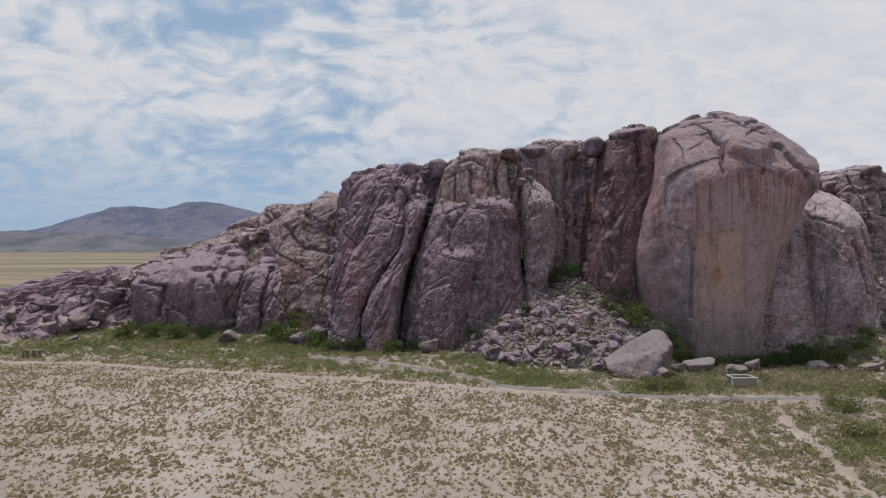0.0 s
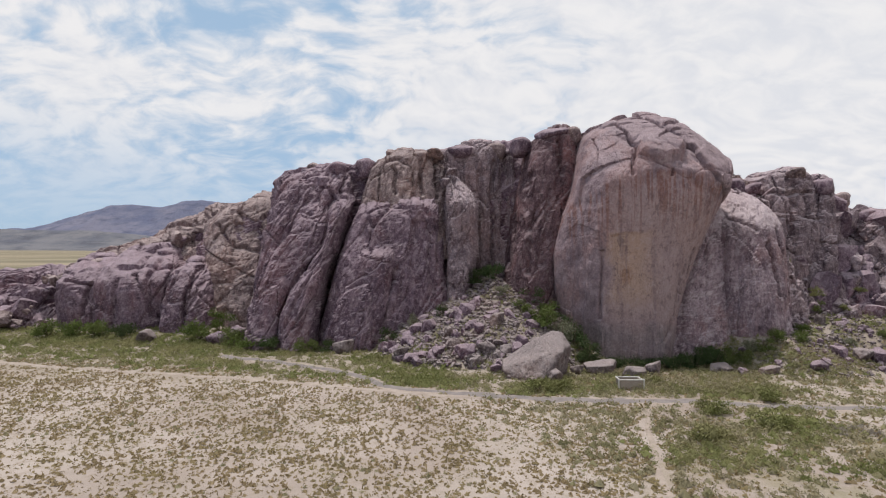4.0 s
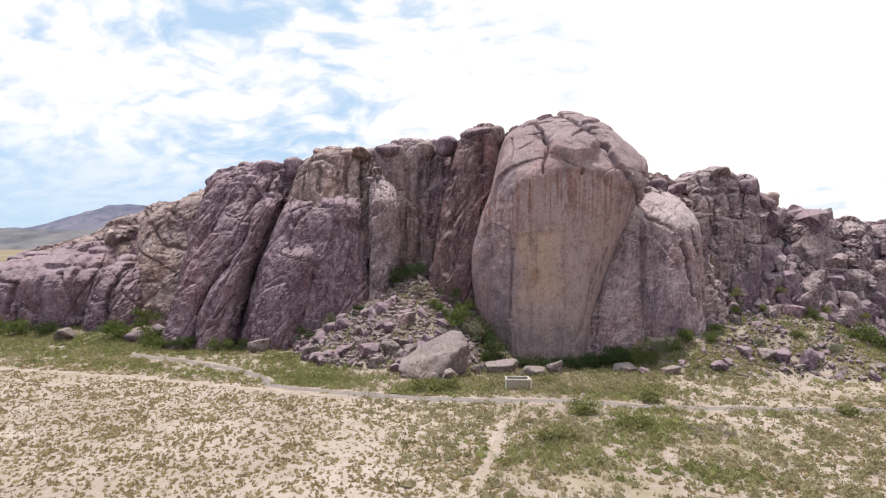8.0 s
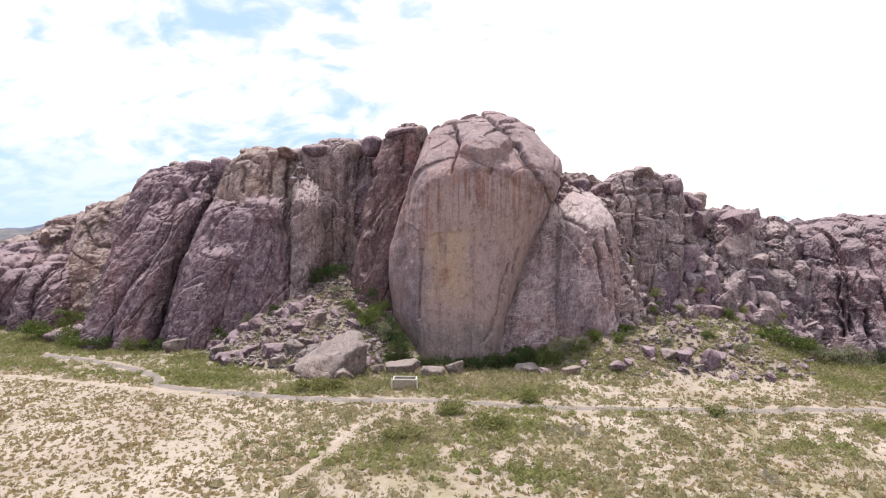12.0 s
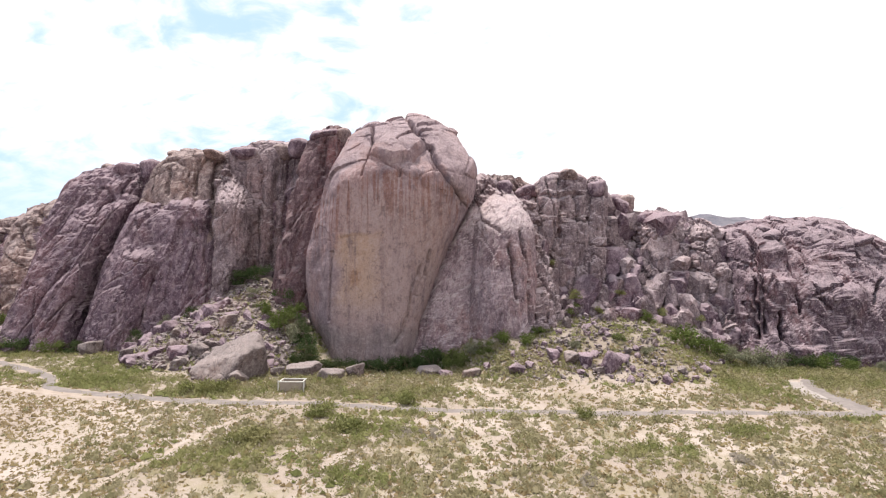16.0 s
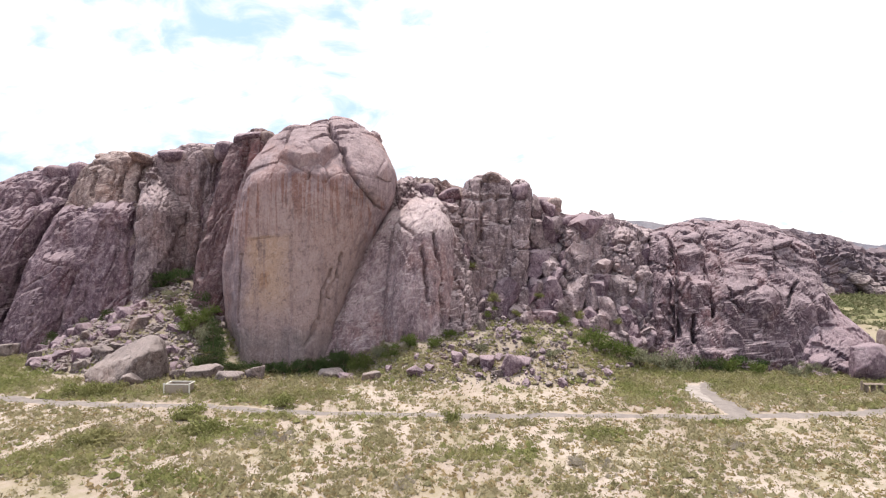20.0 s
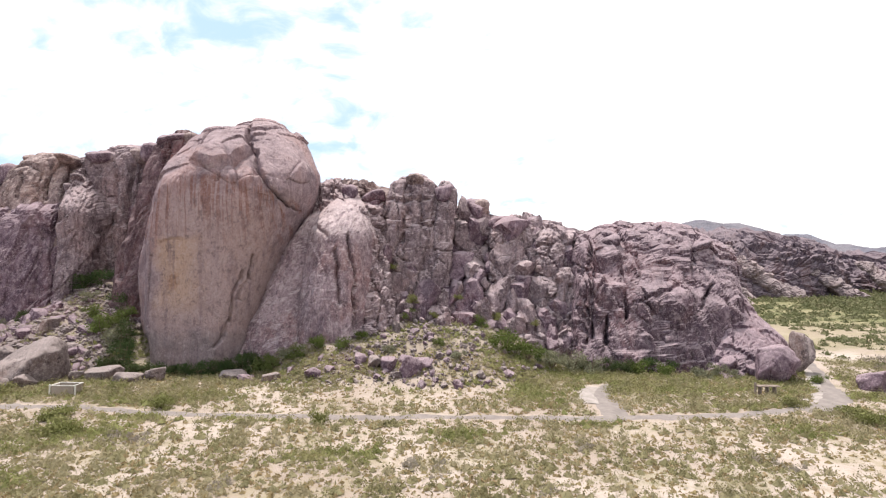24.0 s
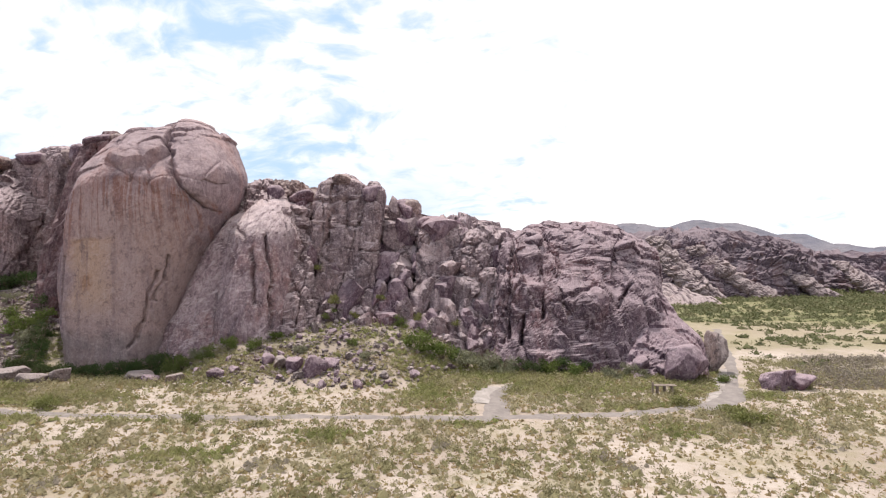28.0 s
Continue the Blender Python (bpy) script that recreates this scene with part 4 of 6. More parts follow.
buttress("rock_buttress", [(-1.6, 37.6, 45.1, 52.3, 64.5), (0.9, 37.6, 45.1, 52.5, 64.5), (5.2, 37.7, 45.6, 53.0, 65.4), (8.2, 37.9, 45.8, 53.6, 66.0), (11.3, 38.1, 45.9, 54.2, 66.6), (13.6, 38.3, 45.8, 54.8, 67.1), (14.6, 38.6, 45.6, 55.6, 67.2), (16.4, 39.5, 44.9, 57.6, 67.6), (17.6, 40.7, 43.7, 60.0, 67.8)],
         "rounded rock buttress with a pale sunlit crown", ROCK_CROWN, shelf=0.1, small=0.25, seed=25, tall=2.6, joint=0.2, knobs=2, knob=1.0, lean=0.1, size=3.8, flute=0.3, blk=0.25, crack=0.14, square=2.4, strata=0.2, clefts=[(42.5, 11.8, 43.0, 6.4, 0.2, 0.7), (39.6, 14.6, 41.4, 13.2, 0.16, 0.35), (43.6, 13.4, 44.4, 8.0, 0.12, 0.8), (44.4, 8.0, 44.1, 3.5, 0.12, 0.8)])
buttress("rock_buttress", [(-1.8, 30.9, 41.1, 53.6, 63.5), (0.7, 30.9, 41.1, 53.8, 63.5), (5.1, 32.6, 41.6, 54.8, 64.3), (8.1, 33.9, 42.0, 55.6, 64.8), (12.5, 36.2, 41.8, 56.6, 65.6), (15.1, 37.7, 41.8, 57.6, 66.0), (16.3, 38.6, 41.6, 59.5, 66.2)],
         "dark slab of rock beside the tall tower", ROCK_CROWN, blk=0.25, amp=0.3, shelf=0.08, crack=0.14, small=0.25, seed=54, tall=3, size=3.0, flute=0.3, joint=0.3, lean=0.2)
buttress("rock_pillar", [(-0.4, 43.7, 47.8, 54.3, 60.5), (2.1, 43.7, 47.8, 54.5, 60.5), (5.6, 43.7, 47.8, 55.7, 61.2), (8.6, 43.8, 47.5, 56.9, 61.9), (11.4, 44.2, 46.9, 58.1, 62.4), (12.3, 44.4, 46.3, 58.7, 62.6)],
         "cracked pale rock pillars beside the rounded buttress", ROCK_PALE, tall=2.6, seed=26, knobs=4, knob=0.8, size=1.8, blk=0.7, crack=0.5)
buttress("rock_block", [(7.3, 46.5, 52.5, 59.8, 68.0), (9.8, 46.5, 52.5, 60.0, 68.0), (15.8, 46.4, 52.6, 60.8, 68.5), (18.3, 46.5, 52.6, 61.2, 68.7), (19.9, 46.8, 52.4, 61.6, 68.9), (20.3, 47.7, 51.4, 62.1, 68.9)],
         "great square rock block standing on the ridge", ROCK_PALE, seed=27, knobs=3, knob=1.0, size=4.2, blk=0.5, crack=0.4, flute=0.15, square=4, tall=1.4, joint=0.7, strata=0.15, shelf=0.05, small=0.4, clefts=[(49.0, 19.6, 48.7, 13.1, 0.2, 0.8), (47.2, 17.6, 51.7, 17.8, 0.18, 0.5), (50.7, 18.0, 51.2, 13.4, 0.2, 0.6)])
buttress("rock_pillar", [(6.7, 51.0, 54.0, 59.8, 66.0), (9.2, 51.0, 54.0, 60.0, 66.0), (14.27, 52.1, 54.5, 60.8, 66.5), (18.73, 52.5, 54.6, 61.8, 66.8), (19.3, 52.9, 54.2, 62.2, 66.9)],
         "upright round-topped rock slab on the ridge", ROCK_PALE, shelf=0.06, seed=28, knobs=2, knob=0.9, size=2.0, flute=0.12, square=3, small=0.45, strata=0.12, amp=0.25, joint=0.8)
buttress("rock_block", [(5.9, 54.0, 58.7, 61.8, 70.0), (8.4, 54.0, 58.7, 62.0, 70.0), (14.43, 55.4, 59.0, 64.3, 71.1), (17.17, 55.7, 58.9, 65.3, 71.7), (17.8, 56.2, 58.4, 65.9, 71.8)],
         "stacked rounded rock blocks on the ridge", ROCK_PALE, seed=29, knobs=3, knob=1.0, size=2.6, blk=0.8, crack=0.6, tall=0.9, small=0.6, strata=0.12, flute=0.12, amp=0.25, joint=0.8, shelf=0.06)
buttress("rock_slope", [(-1.4, 44.7, 81.5, 56.3, 68.5), (1.1, 44.7, 81.5, 56.5, 68.5), (7.8, 45.9, 83.8, 61.6, 71.6), (11.2, 48.3, 81.9, 64.4, 73.0), (13.13, 53.6, 75.5, 66.5, 73.8), (14.37, 58.3, 70.1, 68.0, 74.4), (15.3, 61.5, 65.9, 69.2, 74.8)],
         "broken rocky slope below the ridge", ROCK_PALE, small=0.8, seed=30, size=2.2, blk=1.5, crack=1.0, amp=1.0, tall=1.7, step=0.25, clefts=[(55.2, 12.0, 55.2, 8.4, 0.3, 1.2), (56.1, 8.1, 56.2, 4.4, 0.3, 1.2), (58.2, 12.3, 58.2, 8.2, 0.3, 1.3), (61.7, 12.7, 61.7, 10.5, 0.3, 1.2), (63.3, 8.2, 63.3, 4.4, 0.3, 1.2), (64.6, 5.7, 64.6, 1.9, 0.35, 1.6), (65.6, 6.4, 65.5, 2.6, 0.3, 1.2), (66.6, 11.4, 66.7, 8.3, 0.3, 1.2)])
buttress("rock_block", [(5.8, 58.6, 64.6, 59.8, 68.0), (8.3, 58.6, 64.6, 60.0, 68.0), (13.43, 58.8, 64.6, 61.5, 68.8), (14.87, 59.3, 64.1, 62.1, 69.1), (15.4, 60.3, 62.9, 62.9, 69.2)],
         "rounded rock block on the ridge", ROCK_PALE, seed=31, knobs=3, knob=1.2, size=2.6, blk=0.8, crack=0.6, tall=1.0, small=0.6, strata=0.12, flute=0.12, amp=0.25, joint=0.8, shelf=0.06)
buttress("rock_block", [(5.3, 63.7, 68.1, 58.8, 67.0), (7.8, 63.7, 68.1, 59.0, 67.0), (12.03, 63.7, 67.9, 60.7, 67.9), (13.97, 64.0, 67.6, 61.6, 68.4), (14.4, 64.8, 66.8, 62.4, 68.5)],
         "rounded rock block on the ridge", ROCK_PALE, seed=32, knobs=3, knob=1.1, size=2.6, blk=0.8, crack=0.6, tall=1.0, small=0.6, strata=0.12, flute=0.12, amp=0.25, joint=0.8, shelf=0.06)
buttress("rock_buttress", [(-2.7, 67.0, 72.3, 54.0, 64.0), (-0.2, 67.0, 72.3, 54.2, 64.0), (4.8, 67.4, 73.0, 54.8, 65.1), (8.6, 67.8, 73.4, 55.3, 65.8), (9.3, 68.1, 73.5, 56.9, 65.9), (11.6, 68.4, 73.7, 57.2, 66.4), (12.1, 68.6, 73.8, 57.9, 66.5), (13.8, 69.4, 74.0, 59.5, 66.8), (14.5, 71.5, 73.9, 61.0, 67.0)],
         "cracked purple-brown rock wall with blocky ledges", ROCK_DARK, shelf=0.3, square=4, seed=33, knobs=3, knob=1.3, lean=-0.1, size=3.6, blk=0.65, crack=0.3, small=0.4, strata=0.5, flute=0.06, amp=0.2, joint=0.8, tall=2.6, clefts=[(69.5, 14.3, 69.4, 9.3, 0.17, 0.84), (68.3, 8.7, 67.8, 2.8, 0.17, 1.26), (70.1, 5.2, 69.7, 1.1, 0.255, 0.84), (67.2, 9.7, 67.0, 2.5, 0.17, 1.4), (69.1, 12.0, 68.7, 3.0, 0.153, 1.26), (68.3, 5.8, 68.1, 2.5, 0.17, 1.12), (70.2, 5.0, 70.1, 2.5, 0.17, 0.98)])
buttress("rock_buttress", [(-3.0, 72.6, 77.3, 52.8, 62.0), (-0.5, 72.6, 77.3, 53.0, 62.0), (2.7, 72.7, 78.3, 53.7, 62.7), (5.0, 72.6, 78.9, 54.2, 63.2), (7.3, 72.9, 79.3, 54.6, 63.6), (8.4, 72.9, 79.5, 55.8, 63.9), (10.5, 73.1, 79.6, 57.2, 64.3), (13.0, 73.8, 79.8, 58.6, 64.8), (14.3, 75.8, 79.4, 60.5, 65.0)],
         "cracked purple-brown rock wall with blocky ledges", ROCK_DARK, shelf=0.3, square=4, seed=34, knobs=3, knob=1.3, size=3.6, blk=0.65, crack=0.3, small=0.4, strata=0.5, flute=0.06, amp=0.2, joint=0.8, tall=2.6, clefts=[(72.5, 11.7, 77.7, 12.3, 0.17, 0.7), (71.9, 9.9, 77.4, 10.5, 0.17, 0.7), (72.2, 7.0, 73.1, 2.9, 0.212, 0.98), (73.1, 5.2, 75.7, 2.3, 0.212, 0.98), (74.2, 12.8, 73.1, 7.6, 0.17, 0.84), (75.4, 7.6, 74.8, 2.9, 0.255, 0.56), (72.2, 11.1, 74.8, 12.9, 0.17, 0.7), (73.9, 7.7, 75.2, 2.8, 0.17, 0.98), (73.7, 6.7, 77.9, 8.3, 0.119, 0.56), (72.3, 10.3, 72.1, 2.8, 0.153, 0.98)])
buttress("rock_buttress", [(-2.6, 76.8, 81.4, 52.4, 61.0), (-0.1, 76.8, 81.4, 52.6, 61.0), (2.9, 77.6, 82.9, 53.6, 61.7), (6.0, 78.5, 84.2, 54.8, 62.4), (7.5, 78.7, 84.5, 55.8, 62.7), (9.9, 79.1, 84.5, 57.2, 63.2), (12.4, 79.5, 83.2, 59.0, 63.7), (14.2, 79.8, 81.2, 61.0, 64.0)],
         "broad rock shoulder at the end of the cliff", ROCK_DARK, shelf=0.3, square=4, seed=35, knobs=3, knob=1.3, lean=-0.25, size=3.6, blk=0.65, crack=0.3, small=0.4, strata=0.5, flute=0.06, amp=0.2, joint=0.8, tall=2.6, clefts=[(78.1, 13.5, 78.3, 7.6, 0.187, 1.68), (78.3, 7.6, 80.3, 5.8, 0.17, 0.98), (80.3, 6.4, 83.3, 10.6, 0.17, 0.84), (78.8, 5.2, 82.1, 2.9, 0.212, 0.98), (80.9, 8.8, 80.9, 6.1, 0.17, 0.84), (77.9, 12.4, 78.4, 8.6, 0.153, 1.4), (78.4, 8.6, 79.0, 5.1, 0.17, 1.12), (80.2, 6.0, 81.8, 8.3, 0.128, 0.7)])
buttress("rock_buttress", [(-3.1, 66.8, 82.2, 52.6, 63.0), (-0.6, 66.8, 82.2, 52.8, 63.0), (2.6, 67.2, 83.9, 53.6, 64.0), (5.8, 67.5, 85.4, 54.6, 64.9), (7.3, 67.7, 85.9, 55.4, 65.4), (9.8, 68.1, 86.2, 57.0, 66.0), (12.0, 68.8, 85.5, 58.2, 66.6), (13.5, 70.3, 84.6, 59.8, 67.0), (14.3, 72.7, 83.2, 61.5, 67.2)],
         "broad fractured purple-brown rock wall with dark vertical cracks", ROCK_DARK, seed=91, knobs=4, knob=1.0, square=4, lean=-0.12, size=4.0, blk=0.6, crack=0.3, small=0.4, strata=0.5, flute=0.06, amp=0.2, joint=0.3, tall=2.4, shelf=0.3, clefts=[(67.0, 9.7, 66.8, 2.6, 0.153, 1.99), (68.9, 12.0, 68.5, 3.0, 0.145, 1.77), (68.1, 5.9, 67.9, 2.6, 0.153, 1.55), (70.0, 5.1, 69.9, 2.6, 0.153, 1.33), (73.7, 6.7, 77.9, 8.3, 0.111, 0.66), (72.3, 12.1, 72.1, 5.1, 0.145, 1.1), (77.6, 13.0, 78.1, 8.6, 0.145, 1.99), (78.1, 8.6, 78.7, 5.2, 0.145, 1.55), (79.8, 6.0, 81.5, 8.4, 0.119, 1.1), (76.2, 9.8, 74.5, 5.1, 0.111, 0.66)])
buttress("rock_slab", [(-2.5, 79.0, 88.4, 50.8, 58.0), (-0.0, 79.0, 88.4, 51.0, 58.0), (1.6, 80.0, 88.6, 52.0, 58.6), (3.1, 80.8, 88.2, 53.2, 59.2), (4.5, 81.6, 87.2, 54.4, 59.7), (6.0, 82.4, 86.2, 55.6, 60.2), (7.8, 83.4, 85.2, 56.8, 60.7)],
         "sloping wedge of rock split from the cliff", ROCK, seed=36, lean=-0.5, size=3.4, blk=0.6, crack=0.3, square=3.0, small=0.45, strata=0.12, flute=0.12, amp=0.25, joint=0.8, shelf=0.1)
buttress("rock_ridge", [(-7.2, 108.2, 188.0, 159.8, 220.0), (-4.7, 108.2, 188.0, 160.0, 220.0), (7.6, 113.8, 189.1, 163.0, 221.8), (13.4, 118.1, 188.1, 166.2, 222.7), (17.3, 124.2, 180.2, 169.2, 223.2), (19.9, 133.2, 166.5, 173.2, 223.6)],
         "long dark purplish rock ridge beyond the plain", ROCK_FAR, seed=37, step=0.35, size=5, blk=0.8, crack=0.5, amp=1.2, flute=0.3, tall=0.7, square=2.6, lean=0.5, strata=0.7, shelf=2.2, small=0.5, knobs=14, knob=2.4)
buttress("rock_ridge", [(-5.4, 194.5, 312.9, 184.8, 245.0), (-2.9, 194.5, 312.9, 185.0, 245.0), (5.6, 198.5, 305.5, 187.7, 246.6), (10.8, 200.7, 285.5, 192.9, 247.6), (12.8, 203.4, 242.1, 198.2, 248.0)],
         "farther dark purplish rock ridge beyond the plain", ROCK_FAR, seed=38, step=0.35, size=5, blk=0.8, crack=0.5, amp=1.2, flute=0.3, tall=0.7, square=2.6, lean=0.5, strata=0.7, shelf=2.2, small=0.5, knobs=12, knob=2.2)
buttress("rock_rib", [(-2.9, 154.6, 165.6, 157.8, 165.0), (-0.4, 154.6, 165.6, 158.0, 165.0), (4.6, 148.3, 158.2, 160.7, 166.6), (9.7, 142.2, 150.7, 163.7, 168.2), (15.0, 138.2, 144.1, 166.7, 169.8)],
         "pale slanting rock rib on the far ridge", ROCK_FAR_PALE, seed=70, step=0.3, size=4, blk=0.6, crack=0.5, amp=0.4, flute=0.2, tall=0.6, square=2.2, lean=1.6, strata=0.7, shelf=0.3, small=0.4)
buttress("rock_rib", [(-2.5, 173.9, 182.5, 158.8, 166.0), (0.0, 173.9, 182.5, 159.0, 166.0), (4.1, 169.2, 177.9, 161.6, 167.6), (8.4, 163.9, 171.5, 164.5, 169.2), (13.0, 160.9, 165.6, 167.7, 170.8)],
         "pale slanting rock rib on the far ridge", ROCK_FAR_PALE, seed=71, step=0.3, size=4, blk=0.6, crack=0.5, amp=0.4, flute=0.2, tall=0.6, square=2.2, lean=1.6, strata=0.7, shelf=0.3, small=0.4)
buttress("rock_rib", [(-4.5, 139.3, 146.2, 151.8, 159.0), (-2.0, 139.3, 146.2, 152.0, 159.0), (2.2, 134.4, 143.0, 154.7, 160.6), (6.3, 129.6, 139.3, 157.3, 162.2), (11.3, 126.6, 134.5, 160.6, 164.0), (17.7, 125.6, 130.2, 164.8, 166.2)],
         "pale slanting rock rib on the far ridge", ROCK_FAR_PALE, seed=72, step=0.3, size=4, blk=0.6, crack=0.5, amp=0.4, flute=0.2, tall=0.6, square=2.2, lean=1.6, strata=0.7, shelf=0.3, small=0.4)
buttress("rock_rib", [(-3.2, 206.4, 216.9, 176.8, 184.0), (-0.7, 206.4, 216.9, 177.0, 184.0), (3.1, 204.5, 213.2, 180.5, 186.1), (6.9, 201.6, 209.5, 184.2, 188.1), (10.6, 199.6, 206.6, 187.5, 190.0)],
         "pale slanting rock rib on the far ridge", ROCK_FAR_PALE, seed=73, step=0.3, size=4, blk=0.6, crack=0.5, amp=0.4, flute=0.2, tall=0.6, square=2.2, lean=1.6, strata=0.7, shelf=0.3, small=0.4)
buttress("rock_rib", [(-3.4, 113.0, 134.6, 131.8, 144.0), (-0.9, 113.0, 134.6, 132.0, 144.0), (0.9, 114.7, 132.5, 136.5, 146.7), (2.8, 114.8, 127.9, 142.0, 149.4), (5.2, 115.1, 122.3, 147.7, 152.4)],
         "pale slanting rock rib on the far ridge", ROCK_FAR_PALE, seed=74, step=0.3, size=4, blk=0.6, crack=0.5, amp=0.4, flute=0.2, tall=0.6, square=2.2, lean=1.6, strata=0.7, shelf=0.3, small=0.4)
buttress("rock_rib", [(-2.2, 176.1, 183.0, 159.8, 166.0), (0.3, 176.1, 183.0, 160.0, 166.0), (3.3, 173.2, 178.4, 162.0, 167.2), (7.2, 170.2, 174.4, 165.0, 168.7), (11.2, 168.6, 172.2, 167.6, 170.2)],
         "pale slanting rock rib on the far ridge", ROCK_FAR_PALE, seed=75, step=0.3, size=4, blk=0.6, crack=0.5, amp=0.4, flute=0.2, tall=0.6, square=2.2, lean=1.6, strata=0.7, shelf=0.3, small=0.4)
buttress("rock_block", [(9.6, 37.9, 47.3, 58.3, 66.5), (12.1, 37.9, 47.3, 58.5, 66.5), (16.4, 37.5, 46.4, 59.7, 67.2), (17.57, 37.6, 43.7, 60.7, 67.5), (18.55, 38.0, 42.1, 61.4, 67.7), (19.33, 38.7, 41.7, 61.9, 67.9), (19.5, 39.5, 40.8, 62.4, 68.0)],
         "broken rock blocks in the notch beside the tower", ROCK_PALE, seed=55, size=1.8, blk=0.7, crack=0.5, tall=0.9, knobs=3, knob=0.9, small=0.5, shelf=0.1)
buttress("rock_wall", [(-4.4, -28.8, -7.8, 67.8, 76.0), (-1.9, -28.8, -7.8, 68.0, 76.0), (12.4, -23.9, -9.3, 70.2, 77.0), (15.1, -19.5, -10.2, 70.9, 77.2)],
         "dark rock behind the shoulder of the cliff", ROCK, seed=45, step=0.3)
buttress("rock_wall", [(-3.1, -14.9, 16.2, 64.8, 75.0), (-0.6, -14.9, 16.2, 65.0, 75.0), (19.9, -13.7, 16.0, 67.0, 76.1), (21.4, -10.8, 13.0, 67.5, 76.2)],
         "dark rock behind the deep cracks of the cliff", ROCK, seed=41, step=0.3)
buttress("rock_wall", [(-2.8, 9.1, 30.5, 63.8, 74.0), (-0.3, 9.1, 30.5, 64.0, 74.0), (12.6, 8.9, 30.6, 65.1, 74.6), (21.4, 8.7, 27.7, 66.0, 75.1), (24.2, 10.9, 21.2, 67.1, 75.2)],
         "dark rock behind the deep cracks of the cliff", ROCK, seed=42, step=0.3)
buttress("rock_wall", [(-2.5, 36.3, 51.5, 59.8, 68.0), (0.0, 36.3, 51.5, 60.0, 68.0), (15.4, 36.6, 51.6, 61.6, 68.9), (18.5, 38.7, 48.6, 62.5, 69.1), (19.6, 40.8, 44.6, 63.2, 69.2)],
         "broken rock shoulder between the tower and the ridge", ROCK_TAN, seed=43, knobs=8, knob=1.1, step=0.2, size=1.8, blk=0.8, crack=0.6)
buttress("rock_wall", [(-1.9, 40.5, 73.5, 63.8, 72.0), (0.6, 40.5, 73.5, 64.0, 72.0), (14.1, 40.4, 71.1, 66.6, 73.5), (16.1, 41.9, 63.2, 67.4, 73.7), (17.1, 43.4, 56.6, 68.0, 73.8)],
         "broken rock behind the ridge blocks", ROCK_PALE, seed=44, knobs=8, knob=1.2, step=0.25, size=2.0, blk=0.9, crack=0.6)


# ---- far hills ----
def hill(name, y, depth, crest, label, mat, seed, rough=0.1):
    """A far range: a ridge with its crest at y, given as (x, height)."""
    c = np.array(crest)
    n, m = 220, 26
    s = np.linspace(c[0, 0], c[-1, 0], n)
    v = np.linspace(-1, 1, m)
    top = np.interp(s, c[:, 0], c[:, 1])
    kern = np.ones(3) / 3
    top = np.convolve(np.pad(top, 1, mode="edge"), kern, "valid")
    S, V = np.meshgrid(s, v)
    x, yy = S, y + depth * V
    q = np.stack([x.ravel(), yy.ravel(), np.zeros(x.size)], -1)
    big = c[:, 1].max()
    slope = np.clip(1 - np.abs(V), 0, 1) ** 1.15
    gully = (fbm(q * np.array([7.0, 2.0, 1.0]) / depth, 5, seed) - 0.5)
    z = (top[None, :] * slope).ravel() + gully * rough * 2 * big * (slope * (1.15 - slope)).ravel() * 1.6 - 2.0
    z = z + (fbm(q * 16.0 / depth, 3, seed + 5) - 0.5) * 0.03 * big
    ob = new(name, mesh_of(name, np.stack([q[:, 0], q[:, 1], z], -1), quads(m, n, False), mat))
    return tagged(ob, label, "mountain", kind="structure")


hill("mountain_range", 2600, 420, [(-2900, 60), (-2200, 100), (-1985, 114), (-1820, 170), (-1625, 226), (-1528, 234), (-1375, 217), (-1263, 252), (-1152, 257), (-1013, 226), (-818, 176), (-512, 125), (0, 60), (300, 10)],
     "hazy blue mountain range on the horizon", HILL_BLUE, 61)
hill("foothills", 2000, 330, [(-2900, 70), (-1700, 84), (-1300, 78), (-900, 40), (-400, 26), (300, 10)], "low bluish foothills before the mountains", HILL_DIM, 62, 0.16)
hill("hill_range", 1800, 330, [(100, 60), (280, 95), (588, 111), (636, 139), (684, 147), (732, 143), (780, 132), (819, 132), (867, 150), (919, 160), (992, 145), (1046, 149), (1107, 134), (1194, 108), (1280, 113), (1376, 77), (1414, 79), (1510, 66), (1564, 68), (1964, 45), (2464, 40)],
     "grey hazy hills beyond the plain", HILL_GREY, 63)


# ---- loose rocks ----
def on_ground(name, x, y, w, d, h, label, seed, turn=0, tip=0, roll=0, mat=None, sink=0.2, group="", level=4, sharp=9.0):
    """A boulder of full size w, d, h that stands on the ground at x, y."""
    return boulder(name, x, y, lie(x, y) + h * (0.5 - sink), w / 2, d / 2, h / 2, turn, tip, roll, seed, mat, level, label, group, sharp)


